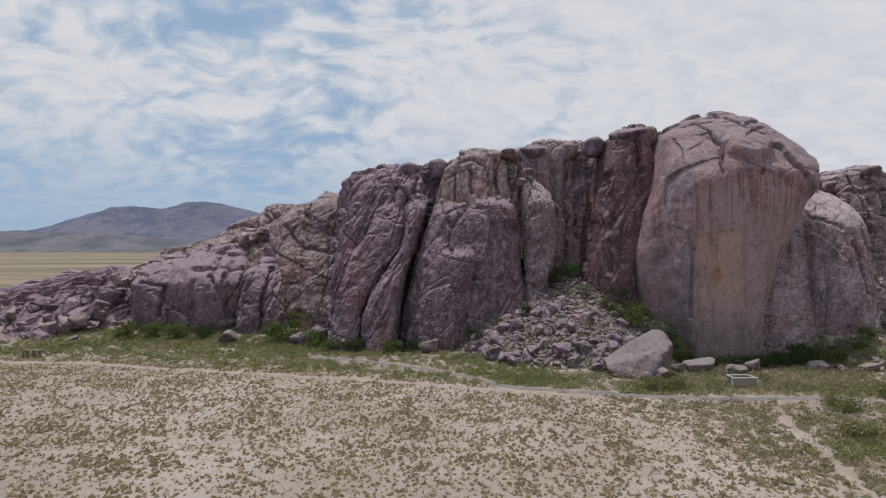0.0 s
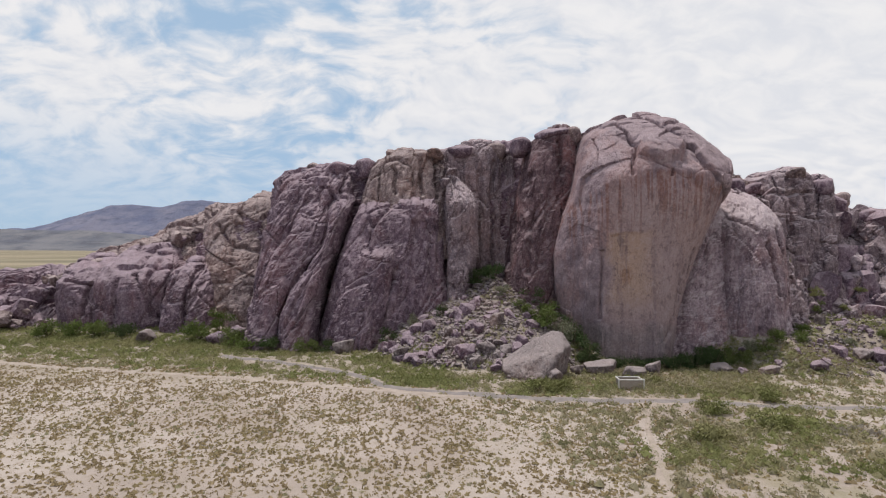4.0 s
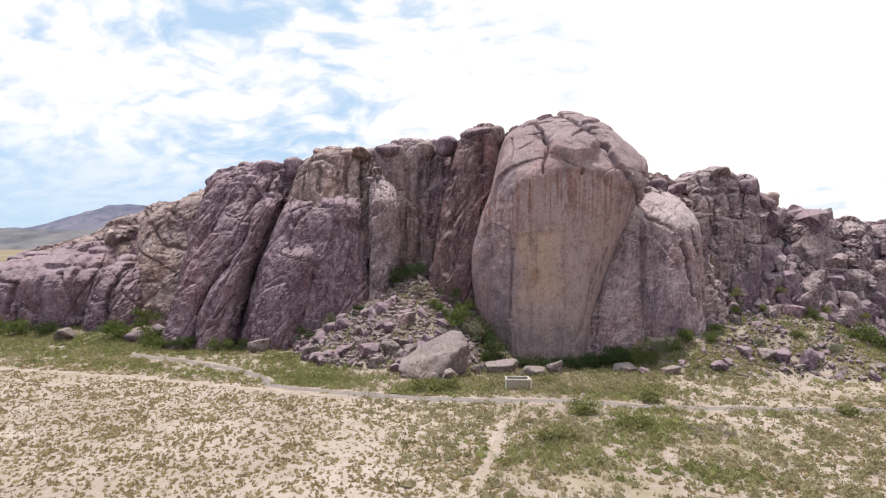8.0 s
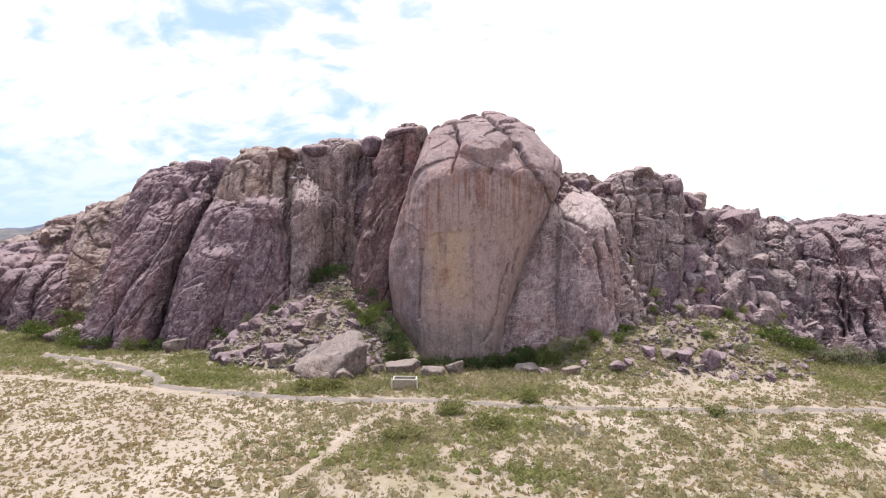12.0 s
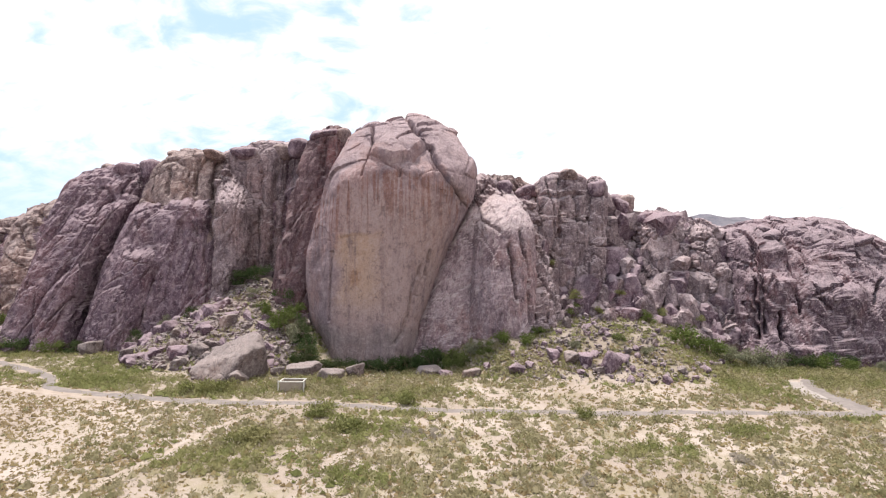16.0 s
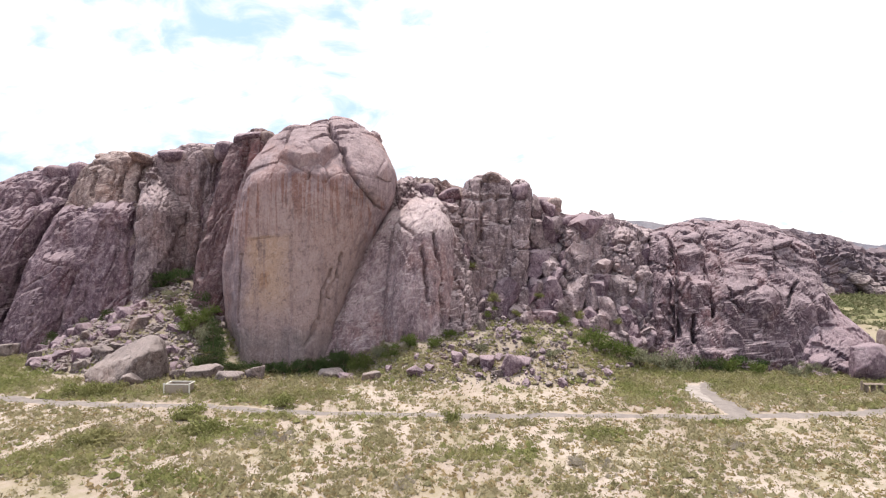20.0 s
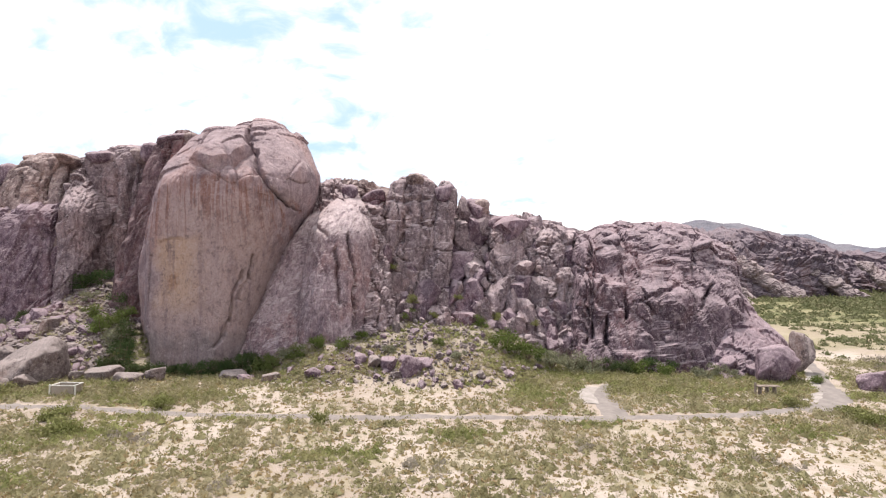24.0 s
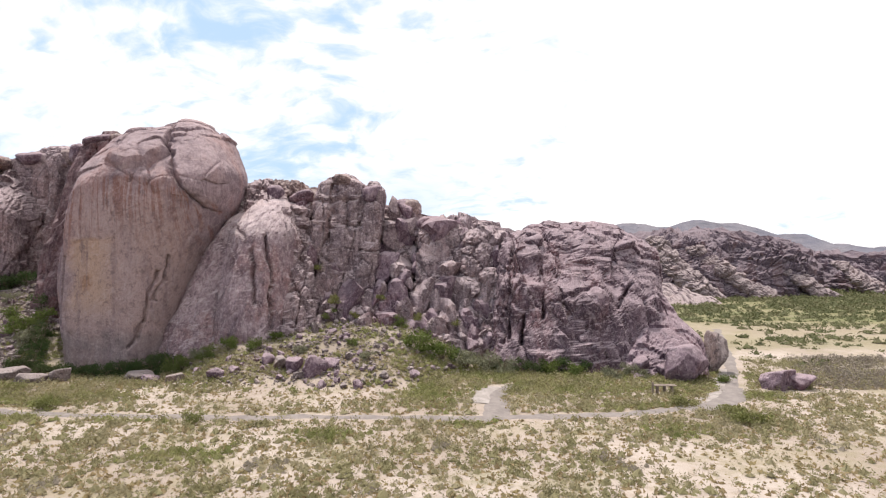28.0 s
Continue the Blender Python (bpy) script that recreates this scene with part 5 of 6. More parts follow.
def hull_rock(name, x, y, z, corners, label, mat, seed, cuts=4, rough=0.16):
    """An angular rock: the hull of a few corners, edges softened, faces roughened."""
    bm = bmesh.new()
    for c in corners:
        bm.verts.new(c)
    bmesh.ops.convex_hull(bm, input=bm.verts[:])
    bmesh.ops.delete(bm, geom=[v for v in bm.verts if not v.link_faces], context="VERTS")
    bmesh.ops.triangulate(bm, faces=bm.faces[:])
    bmesh.ops.bevel(bm, geom=bm.edges[:], offset=0.14, segments=2, affect="EDGES", profile=0.5)
    bmesh.ops.triangulate(bm, faces=bm.faces[:])
    for k in range(cuts):
        long = [e for e in bm.edges if e.calc_length() > 0.22]
        bmesh.ops.subdivide_edges(bm, edges=long, cuts=1)
        bmesh.ops.triangulate(bm, faces=bm.faces[:])
    bm.normal_update()
    p = np.array([tuple(v.co) for v in bm.verts])
    nn = np.array([tuple(v.normal) for v in bm.verts])
    f = np.array([[v.index for v in t.verts] for t in bm.faces])
    bm.free()
    e1, e2, s1, off = cells(p * 0.9 + seed, seed)
    out = rough * ((fbm(p * 1.3 + seed, 5, seed) - 0.5) * 2 + 0.8 * (s1 - 0.5) - 1.2 * np.exp(-((e2 - e1) / 0.05) ** 2) * (s1 > 0.6))
    ob = new(name, mesh_of(name, p + nn * out[:, None], f, mat))
    ob.location = (x, y, z)
    return tagged(ob, label, "rock")


hull_rock("boulder", 17.3, 46.2, lie(17.3, 46.2) - 0.1,
          [(-3.2, -0.8, 1.0), (-2.8, -1.2, 0.2), (-0.3, -2.0, 0.1), (0.6, -1.9, 0.3), (1.9, -1.2, 2.5), (3.0, 0.2, 2.8), (2.7, 0.6, 0.2), (2.3, 0.8, 3.9), (1.3, 0.9, 4.0), (-0.7, 0.6, 3.0), (-3.0, 0.8, 1.4), (-2.6, 2.0, 0.0), (2.6, 2.4, 0.0), (2.2, 2.2, 3.2)],
          "huge pale split boulder with a sloping lit face", STONE, 4, 4, 0.07)
# single boulders on the flat and along the foot of the cliffs: x, y, width, depth, height, turn
for k, (x, y, w, d, h, turn) in enumerate([
        (18.5, 44.6, 2.4, 1.5, 1.5, 20), (23.2, 47.6, 3.4, 2.0, 1.4, 8), (25.6, 46.9, 2.6, 2.0, 1.2, 35), (27.9, 47.6, 2.0, 1.6, 1.5, 60), 
        (34.4, 48.2, 2.7, 1.7, 1.2, 5), (36.0, 47.6, 1.5, 1.2, 0.9, 50), (38.2, 47.4, 2.6, 1.6, 1.0, 10), (42.2, 46.7, 2.0, 1.6, 1.5, 25), (43.4, 47.6, 1.2, 1.0, 0.9, 70),
        (47.3, 48.4, 2.1, 1.7, 1.5, 30), (48.5, 48.0, 1.6, 1.5, 1.5, 10), (50.3, 47.4, 2.5, 1.9, 2.2, 55), (49.4, 46.9, 1.5, 1.0, 0.7, 20), (46.0, 49.2, 1.8, 1.5, 1.2, 80), (51.8, 48.6, 1.7, 1.4, 1.2, 0),
        (78.2, 54.4, 3.1, 2.4, 2.6, 20), (81.4, 52.6, 3.6, 2.4, 3.0, 60), (80.5, 50.7, 1.4, 1.1, 0.6, 0), (76.2, 54.0, 2.0, 1.6, 1.3, 45), (83.2, 51.2, 2.0, 1.6, 1.6, 30), (74.6, 53.2, 1.2, 1.0, 0.8, 15),
        (-1.6, 56.4, 2.6, 2.4, 1.9, 65), (6.2, 50.6, 2.9, 1.9, 1.5, 15), (11.2, 49.6, 2.6, 2.0, 1.9, 25), (11.9, 48.2, 2.4, 1.7, 1.5, 70), (13.2, 49.4, 3.0, 2.2, 2.5, 0), (8.6, 50.4, 2.0, 1.6, 1.6, 40),
        (-24.0, 59.0, 2.8, 2.2, 1.9, 15), (-9.0, 58.0, 2.2, 1.8, 1.4, 30), (3.6, 54.4, 1.8, 1.5, 1.9, 70), (4.9, 52.0, 2.1, 1.7, 1.8, 40), (7.6, 54.5, 2.4, 2.0, 2.4, 10), (11.6, 55.4, 2.3, 1.9, 2.0, 35),
        (14.4, 53.0, 2.8, 2.2, 2.3, 65), (-16.0, 59.5, 3.4, 2.4, 2.4, 20), (-14.2, 60.5, 2.6, 2.0, 3.2, 50), (9.6, 52.4, 2.0, 1.7, 1.9, 20), (12.6, 52.0, 1.9, 1.5, 1.6, 75), (16.4, 50.6, 1.7, 1.4, 1.4, 15), (21.0, 47.4, 1.5, 1.2, 1.1, 45)]):
    pale = k in (0, 1, 2, 4, 9, 25, 27)
    if y > 48.1 and 2 < x < 23:
        w, d, h = 0.78 * w, 0.78 * d, 0.78 * h
    on_ground("boulder", x, y, 0.8 * w, 0.8 * d, 0.95 * h, ("pale " if pale else "purplish grey ") + ("boulder lying on the grassy flat" if y < 50 else "boulder fallen at the foot of the cliff"), k + 3, turn, 6, -8 + (k * 37) % 17, STONE if pale or k % 3 == 0 else ROCK, 0.26, "boulders under the cliff", 4, 15.0)
on_ground("boulder", 84.7, 49.8, 4.2, 3.2, 3.9, "big square-cut purplish boulder at the cliff's end", 7, 12, 4, 6, ROCK, 0.12, level=5, sharp=14)
on_ground("standing_slab", 88.9, 53.2, 1.4, 1.8, 4.9, "upright grey rock slab beside the trail", 8, 10, 0, 8, STONE, 0.12, level=5, sharp=10)
on_ground("boulder", 91.0, 47.0, 3.2, 2.6, 2.5, "low split purplish boulder beside the trail", 6, 35, 5, 4, ROCK, 0.3, level=5, sharp=9)
on_ground("boulder", 92.8, 47.2, 2.6, 2.2, 2.0, "low rounded purplish rock beside the split boulder", 3, 70, 5, 14, ROCK, 0.24, level=4, sharp=8)

TOWER = bpy.data.objects["rock_tower"]
# the rounded blocks on the tower's crown: x, y, z, width, height
for k, (x, y, z, w, h) in enumerate([
    (27.4, 59.0, 24.8, 2.8, 2.0), (30.9, 59.4, 25.5, 2.3, 1.7), (33.8, 59.4, 25.1, 2.6, 1.5)]):
    top = boulder("crown_block", x, y + 0.4, z - 0.5, w * 0.62, 1.6, h * 0.62, (k * 47) % 24 - 12, 20, (k * 31) % 18 - 9, k + 2, ROCK_FACE, 5, "", "", 2.4)
    top.parent = TOWER
    top.matrix_parent_inverse = Matrix.Translation(-TOWER.location)

# rounded blocks along the skyline: x, y, z, width, height
for k, (x, y, z, w, h) in enumerate([
    (-7.7, 69.0, 21.3, 2.2, 1.5), (-0.6, 66.0, 21.4, 2.7, 2.4), (-4.6, 67.0, 20.9, 2.9, 2.2), (8.0, 64.0, 22.7, 2.3, 1.2),
    (11.0, 65.0, 23.2, 2.8, 1.4), (13.1, 67.0, 23.3, 1.9, 1.1), (15.5, 66.0, 23.3, 2.4, 1.8), (18.3, 64.0, 23.5, 2.9, 2.3), (21.5, 62.0, 24.6, 3.1, 1.7),
    (23.9, 62.0, 24.3, 2.5, 2.0), (42.6, 61.0, 18.7, 2.2, 1.7), (45.1, 63.0, 18.4, 3.0, 1.2), 
    (50.4, 62.5, 19.9, 2.9, 1.9), (53.3, 62.0, 18.8, 2.0, 1.9), (56.4, 66.0, 17.7, 2.1, 1.6), (57.8, 65.5, 17.3, 2.0, 1.8), (60.3, 65.0, 15.2, 4.9, 1.8),
    (65.4, 64.0, 14.3, 3.4, 1.6), (42.8, 62.0, 17.9, 2.4, 1.5), (44.9, 63.0, 17.6, 2.7, 1.5)]):
    boulder("skyline_block", x, y, z - h * 0.12, w * 0.58, w * 0.62, h * 0.66, (k * 47) % 40 - 20, (k * 31) % 16 - 8, (k * 53) % 20 - 10, k, ROCK if k % 3 else ROCK_TAN, 3,
            "weathered rounded rock block perched on the skyline", "blocks along the skyline", 2.6)

rng = np.random.default_rng(5)


def scatter(name, count, place, size, label, group, mats, sharp=11.0, level=3, stretch=(0.8, 1.2), lay=25):
    for k in range(count):
        x, y, z = place(k)
        s = size()
        boulder(name, x, y, z, s * rng.uniform(*stretch), s * rng.uniform(*stretch), s * rng.uniform(*stretch), rng.uniform(0, 360), rng.uniform(-lay, lay), rng.uniform(-lay, lay),
                int(rng.integers(0, 9)), mats[int(rng.integers(0, len(mats)))], level, label, group, sharp)


def fan_place(k):
    while True:
        x, y = rng.uniform(2, 24), rng.uniform(46.5, 60.5)
        h = lie(x, y)
        if h > 0.25 and not (x > 21.5 and y > 49):
            return x, y, h + 0.08


scatter("fan_stone", 290, fan_place, lambda: 0.18 + 0.62 * rng.random() ** 3.0, "broken grey stone lying on the stone fan", "stones of the fan", (STONE, ROCK, ROCK), 12.0, 2, (0.6, 1.3), 180)


def apron_place(k):
    while True:
        x, y = rng.uniform(36, 66), rng.uniform(45, 58)
        h = lie(x, y)
        if h > 0.2 and rng.random() < 0.35 + 0.65 * (abs(x - 50) < 7):
            return x, y, h + 0.06


scatter("apron_stone", 170, apron_place, lambda: 0.14 + 0.42 * rng.random() ** 2.6, "broken grey stone on the debris slope", "stones of the debris slope", (STONE, ROCK, ROCK), 12.0, 2, (0.6, 1.3), 180)


# the larger blocks of the broken slope: x, z, width, height  (slope_block_list)
for k, (x, z, w, h) in enumerate([
        (55.8, 17.1, 1.4, 2.3), (57.4, 16.9, 2.0, 2.3), (55.3, 13.9, 2.1, 3.5), (57.0, 14.0, 2.4, 2.5), (58.2, 14.6, 3.1, 2.1), (61.1, 14.3, 4.3, 3.0),
        (60.4, 10.3, 3.9, 4.1), (64.8, 12.4, 3.3, 4.4), (67.6, 12.8, 2.4, 3.0), (54.8, 10.0, 2.9, 3.7), (56.7, 9.9, 3.1, 3.2), (56.7, 6.8, 2.8, 4.5),
        (59.5, 6.5, 2.2, 3.9), (61.7, 6.9, 2.8, 3.3), (63.9, 7.2, 2.8, 3.3), (51.4, 5.3, 3.0, 5.1), (53.2, 4.7, 2.5, 2.7), (55.9, 3.4, 3.0, 2.5),
        (58.4, 4.3, 2.0, 2.9), (60.7, 4.1, 1.8, 3.5), (62.0, 3.6, 1.8, 2.8), (51.4, 11.6, 2.0, 3.1), (48.3, 11.4, 2.1, 2.7), (49.3, 9.4, 1.9, 3.0),
        (51.4, 8.4, 2.4, 1.7), (44.2, 6.9, 1.8, 8.5), (42.9, 5.0, 1.5, 4.3), (46.2, 8.5, 2.4, 7.1), (45.9, 4.6, 2.6, 2.0), (64.4, 4.1, 1.6, 3.5),
        (66.3, 5.4, 2.1, 6.5), (67.7, 10.4, 1.2, 3.9), (62.4, 9.4, 2.9, 1.9)]):
    boulder("slope_block", x, 56.5 + 0.5 * z + 0.25 * w, z, w * 0.56, w * 0.56 + 0.4, h * 0.58, (k * 37) % 90 - 45, (k * 23) % 30 - 24, (k * 29) % 44 - 22, k, ROCK if k % 2 else ROCK_PALE, 3,
            "large angular purplish rock block in the broken slope", "blocks of the broken slope", 13.0)


def jumble_place(k):
    z = 2.0 + 13.0 * rng.random() ** 1.1
    x = rng.uniform(42.5 + 0.42 * z, 68.5 + 0.1 * z)
    return x, 55.2 + 0.66 * z + rng.uniform(-0.3, 1.0) + 0.04 * abs(x - 58), z


for k in range(300):
    x, y, z = jumble_place(k)
    wide = 0.42 + 0.6 * rng.random() ** 1.6
    boulder("slope_block", x, y, z, wide * rng.uniform(0.8, 1.25), wide * rng.uniform(0.9, 1.3), wide * rng.uniform(1.0, 2.3), rng.uniform(-35, 35), rng.uniform(-26, 6), rng.uniform(-20, 20), int(rng.integers(0, 9)),
            (ROCK, ROCK_PALE, ROCK_PALE)[k % 3], 3, "angular purplish rock block wedged in the broken slope", "blocks of the broken slope", 13.0)


def west_place(k):
    s = rng.random()
    return -42 + 22 * s + rng.uniform(-1, 1), 68 + 9 * s + rng.uniform(-2, 2), 6.6 + 8.6 * s + rng.uniform(-0.6, 0.4)


scatter("slab_block", 90, west_place, lambda: 0.45 + 0.75 * rng.random() ** 2.0, "tan broken slab on the rocky slope", "slabs of the rocky slope", (ROCK_TAN, ROCK_TAN, ROCK), 13.0, 3, (0.7, 1.4))


def low_place(k):
    x = rng.uniform(-66, -39)
    y = rng.uniform(59.5, 70)
    return x, y, 0.4 + 0.55 * (y - 59.5) * (0.55 + 0.45 * (x + 66) / 27) + rng.uniform(-0.2, 0.4)


scatter("ridge_block", 90, low_place, lambda: 0.4 + 0.9 * rng.random() ** 2.0, "broken purplish block on the low rock ridge", "blocks of the low ridge", (ROCK, ROCK_TAN), 13.0, 3, (0.7, 1.4))


def rubble(name, places, sizes, mat, label):
    """Small angular stones, too many to count, as one mesh."""
    d, f = BALLS[1]
    n = len(places)
    nrm = rng.normal(size=(n, 10, 3))
    nrm /= np.linalg.norm(nrm, axis=2, keepdims=True)
    t = np.maximum(np.einsum("vk,njk->nvj", d, nrm), 0) / rng.uniform(0.55, 1.0, (n, 1, 10))
    r = np.minimum(((t ** 16).sum(2) + 1e-6) ** (-1 / 16), 1.4)
    v = d[None] * r[:, :, None] * sizes[:, None, None] * rng.uniform(0.7, 1.3, (n, 1, 3)) + places[:, None, :]
    faces = (f[None] + (np.arange(n) * len(d))[:, None, None]).reshape(-1, 3)
    return tagged(new(name, mesh_of(name, v.reshape(-1, 3), faces, mat, False)), label, "stones", kind="stuff")


few = np.array([fan_place(0) for k in range(3600)])
rubble("fan_rubble", few, 0.07 + 0.24 * rng.random(3600) ** 2, STONE, "small broken stones covering the stone fan")
few = np.array([apron_place(0) for k in range(1000)])
rubble("apron_rubble", few, 0.06 + 0.17 * rng.random(1000) ** 2, STONE, "small broken stones strewn on the debris slope")


# ---- plants ----
def leaf_cloud(centres, radii, count, leaf, squash=0.7, lean=0.5):
    """Many small bent leaf blades, spread through domes that stand at the centres."""
    n = len(centres)
    idx = np.repeat(np.arange(n), count)
    m = len(idx)
    u = rng.normal(size=(m, 3))
    u /= np.linalg.norm(u, axis=1, keepdims=True)
    u[:, 2] = np.abs(u[:, 2])
    r = radii[idx] * rng.random(m) ** 0.55
    lob = 0.72 + 0.56 * vnoise(u * 1.9 + idx[:, None] * 3.3, 4)
    c = centres[idx] + u * (r * lob)[:, None] * np.array([1, 1, squash * 1.6])
    s = (leaf * radii[idx] * rng.uniform(0.6, 1.4, m))[:, None]
    a = rng.normal(size=(m, 3)) + u * lean
    a /= np.linalg.norm(a, axis=1, keepdims=True)
    b = np.cross(a, rng.normal(size=(m, 3)))
    b /= np.linalg.norm(b, axis=1, keepdims=True)
    v = np.stack([c - a * s, c + b * s * 0.7, c + a * s], 1).reshape(-1, 3)
    return v, np.arange(3 * m).reshape(-1, 3)


def mounds(centres, radii):
    """A ragged low cushion of twigs at each place: the body of a small plant."""
    n = len(centres)
    ang = np.linspace(0, 2 * math.pi, 7)[:6][None, :] + rng.uniform(0, 1.2, (n, 1))
    r = radii[:, None] * rng.uniform(0.6, 1.15, (n, 6))
    low = np.stack([np.cos(ang) * r, np.sin(ang) * r, np.zeros((n, 6)) + radii[:, None] * rng.uniform(-0.1, 0.3, (n, 6))], -1)
    top = np.stack([rng.uniform(-0.3, 0.3, n) * radii, rng.uniform(-0.3, 0.3, n) * radii, radii * rng.uniform(0.7, 1.1, n)], -1)[:, None]
    v = (np.concatenate([low, top], 1) + centres[:, None, :]).reshape(-1, 3)
    f = [(k, (k + 1) % 6, 6) for k in range(6)]
    return v, (np.array(f)[None] + 7 * np.arange(n)[:, None, None]).reshape(-1, 3)


def together(a, b):
    return np.concatenate([a[0], b[0]]), np.concatenate([a[1], b[1] + len(a[0])])


TRAIL_X = np.array([-14.5, -14] + [p[0] for p in MAIN[1:20]])
TRAIL_Y = np.array([20.0, 54.3] + [p[1] for p in MAIN[1:20]])


def clear_of_paths(x, y):
    wild = 0.35 * np.sin(1.7 * x + 0.9 * y) * np.sin(0.8 * x - 1.3 * y)
    ok = np.abs(y - np.interp(x, TRAIL_X, TRAIL_Y)) > 0.72 + wild
    ok &= ~((np.abs(y - np.interp(x, [-45, -38, -28.6, -21.9, -8.4, 4.2, 12], [51.5, 51.2, 49.6, 47.9, 45, 41.2, 39])) < 0.45 + wild) & (x < 12))
    ok &= ~((np.abs(x - np.interp(y, [8, 17, 24.5, 30.9, 35.6, 38.5], [16, 18, 19.4, 21.1, 22.9, 24.5])) < 0.3 + wild) & (y < 38.5))
    ok &= ~((np.abs(x - np.interp(y, [38, 42, 45, 47.5], [65.5, 65.4, 65.9, 67.4])) < 1.3 + wild) & (y > 38) & (y < 48))
    ok &= ~((np.abs(x - np.interp(y, [40, 42, 46, 50.4, 59, 70, 84], [82, 84, 86.6, 88.9, 93.6, 98.4, 104])) < 1.45 + wild) & (y > 40))
    return ok


def sown(count, x0, x1, y0, y1, keep):
    """Random places on the ground, kept with the chance that keep(x, y, patchiness) gives."""
    x, y = rng.uniform(x0, x1, count), rng.uniform(y0, y1, count)
    q = np.stack([x, y, np.zeros(count)], -1)
    ok = (rng.random(count) < keep(x, y, fbm(q * 0.16, 4, 71)) * np.where(y < 21, 0.25, 1.0)) & clear_of_paths(x, y)
    x, y, q = x[ok], y[ok], q[ok]
    return np.stack([x, y, ground_height(x, y) + (fbm(q * 0.12, 3, 5) - 0.5) * 0.28 - 0.02], -1)


def edge(v, a, b):
    return np.clip((v - a) / (b - a), 0, 1)


def stuff(name, vf, mat, label, category):
    return tagged(new(name, mesh_of(name, *vf, mat, False)), label, category, kind="stuff")


def clumps(at, size, count, leaf, squash=0.5):
    """Scrub: a low ragged body of twigs inside a loose cloud of leaves."""
    return together(mounds(at, size * 0.55), leaf_cloud(at, size, count, leaf * 0.62, squash))


field = sown(122000, -75, 30, -16, 56, lambda x, y, p: (1 - edge(x + 0.3 * (y - 30), 16, 26)) * (1 - edge(y, np.interp(x, [-75, -45, -21.9, 4.2, 12], [54, 53.5, 50, 43, 40]), np.interp(x, [-75, -45, -21.9, 4.2, 12], [57, 56, 53, 45, 42]))) * (0.66 + 0.34 * (p > 0.42)))
size = 0.055 + 0.105 * rng.random(len(field)) ** 1.5
stuff("dry_grass_tufts", together(mounds(field, size), leaf_cloud(field, size * 1.3, 2, 0.6, 0.8)), DRY, "small dry brown tufts dotting the sandy field", "grass")
patchy = sown(6500, -70, 26, 12, 50, lambda x, y, p: (1 - edge(x + 0.3 * (y - 30), 18, 26)) * (1 - edge(y + 0.35 * x, 42, 48)) * np.clip((p - 0.5) * 7, 0.02, 0.9))
size = 0.12 + 0.22 * rng.random(len(patchy)) ** 2
stuff("scrub", clumps(patchy, size, 22, 0.28, 0.5), SCRUB, "yellow-green scrub in patches on the sandy field", "scrub")
east = sown(64000, 8, 130, -16, 52, lambda x, y, p: edge(x + 0.3 * (y - 30), 14, 28) * (0.45 + 0.45 * (p > 0.43)))
size = 0.06 + 0.14 * rng.random(len(east)) ** 1.5
stuff("dry_grass_tufts", together(mounds(east, size), leaf_cloud(east, size * 1.4, 2, 0.6, 0.8)), DRY, "dry yellow grass between the scrub", "grass")
scrub = sown(50000, 6, 128, -16, 60, lambda x, y, p: edge(x + 0.3 * (y - 30), 13, 24) * (1 + 0.35 * (x < 42)) * np.clip(0.46 + (p - 0.46) * 2.2, 0.24, 0.8) * (1 - 0.2 * edge(y, 46, 52)) * (1 - 0.25 * (y > 39) * edge(x, 44, 50) * (1 - edge(x, 56, 62))))
size = 0.19 + 0.46 * rng.random(len(scrub)) ** 1.5
stuff("scrub", clumps(scrub, size, 32, 0.28, 0.7), SCRUB, "low olive-green desert scrub on the flat", "scrub")
# greener patches among the scrub: x, y, half length, half depth
spots = np.array([(24, 28.5, 4, 2.2), (31.4, 26.4, 2.2, 1.4), (31.2, 33.2, 3.4, 2.6), (30.5, 41.3, 4.2, 1.6), (34, 42.6, 3, 1.6), (40.4, 36.4, 2.2, 0.9), (32.6, 36.6, 2.4, 0.9), (60.5, 44.5, 2.2, 4.6), (70.5, 46.2, 5, 2.6), (69, 50.6, 9, 1.3), (77.6, 35.2, 2.6, 1.3), (76.8, 40.8, 3, 1.2), (55, 33.5, 2.2, 1.2), (64, 36.2, 1.8, 0.7), (47, 30, 2.5, 1.6), (88, 44.5, 1.6, 2.2), (17, 41.6, 5, 1.6), (8, 44, 4, 2), (-34, 58.8, 4, 1.4), (-25, 58.4, 4, 1.4), (-17, 57.6, 4, 1.6), (-7, 55.4, 3, 1.4), (-40, 58, 3, 1.2), (2, 53, 2.4, 1.6)])
pick = rng.integers(0, len(spots), 7000)
keep = rng.random(7000) < (spots[pick, 2] * spots[pick, 3]) / 12
pick = pick[keep]
xy = spots[pick, :2] + np.clip(rng.normal(0, 0.55, (len(pick), 2)), -1.3, 1.3) * spots[pick, 2:]
ok = clear_of_paths(xy[:, 0], xy[:, 1])
xy = xy[ok]
lush = np.concatenate([xy, (ground_height(xy[:, 0], xy[:, 1]) + (fbm(np.concatenate([xy, 0 * xy[:, :1]], 1) * 0.12, 3, 5) - 0.5) * 0.28)[:, None]], 1)
size = 0.2 + 0.45 * rng.random(len(lush)) ** 1.6
stuff("green_scrub", clumps(lush, size, 46, 0.2, 0.6), GREEN, "bright green patches of scrub on the flat", "scrub")
dull = np.array([(34.4, 32.4), (35.4, 31.8), (33.6, 33.0), (52.0, 29.0), (53.1, 28.4), (62.0, 32.0), (43.0, 26.0), (71.0, 30.0), (72.0, 29.2), (58.0, 25.5), (85.0, 33.0)])
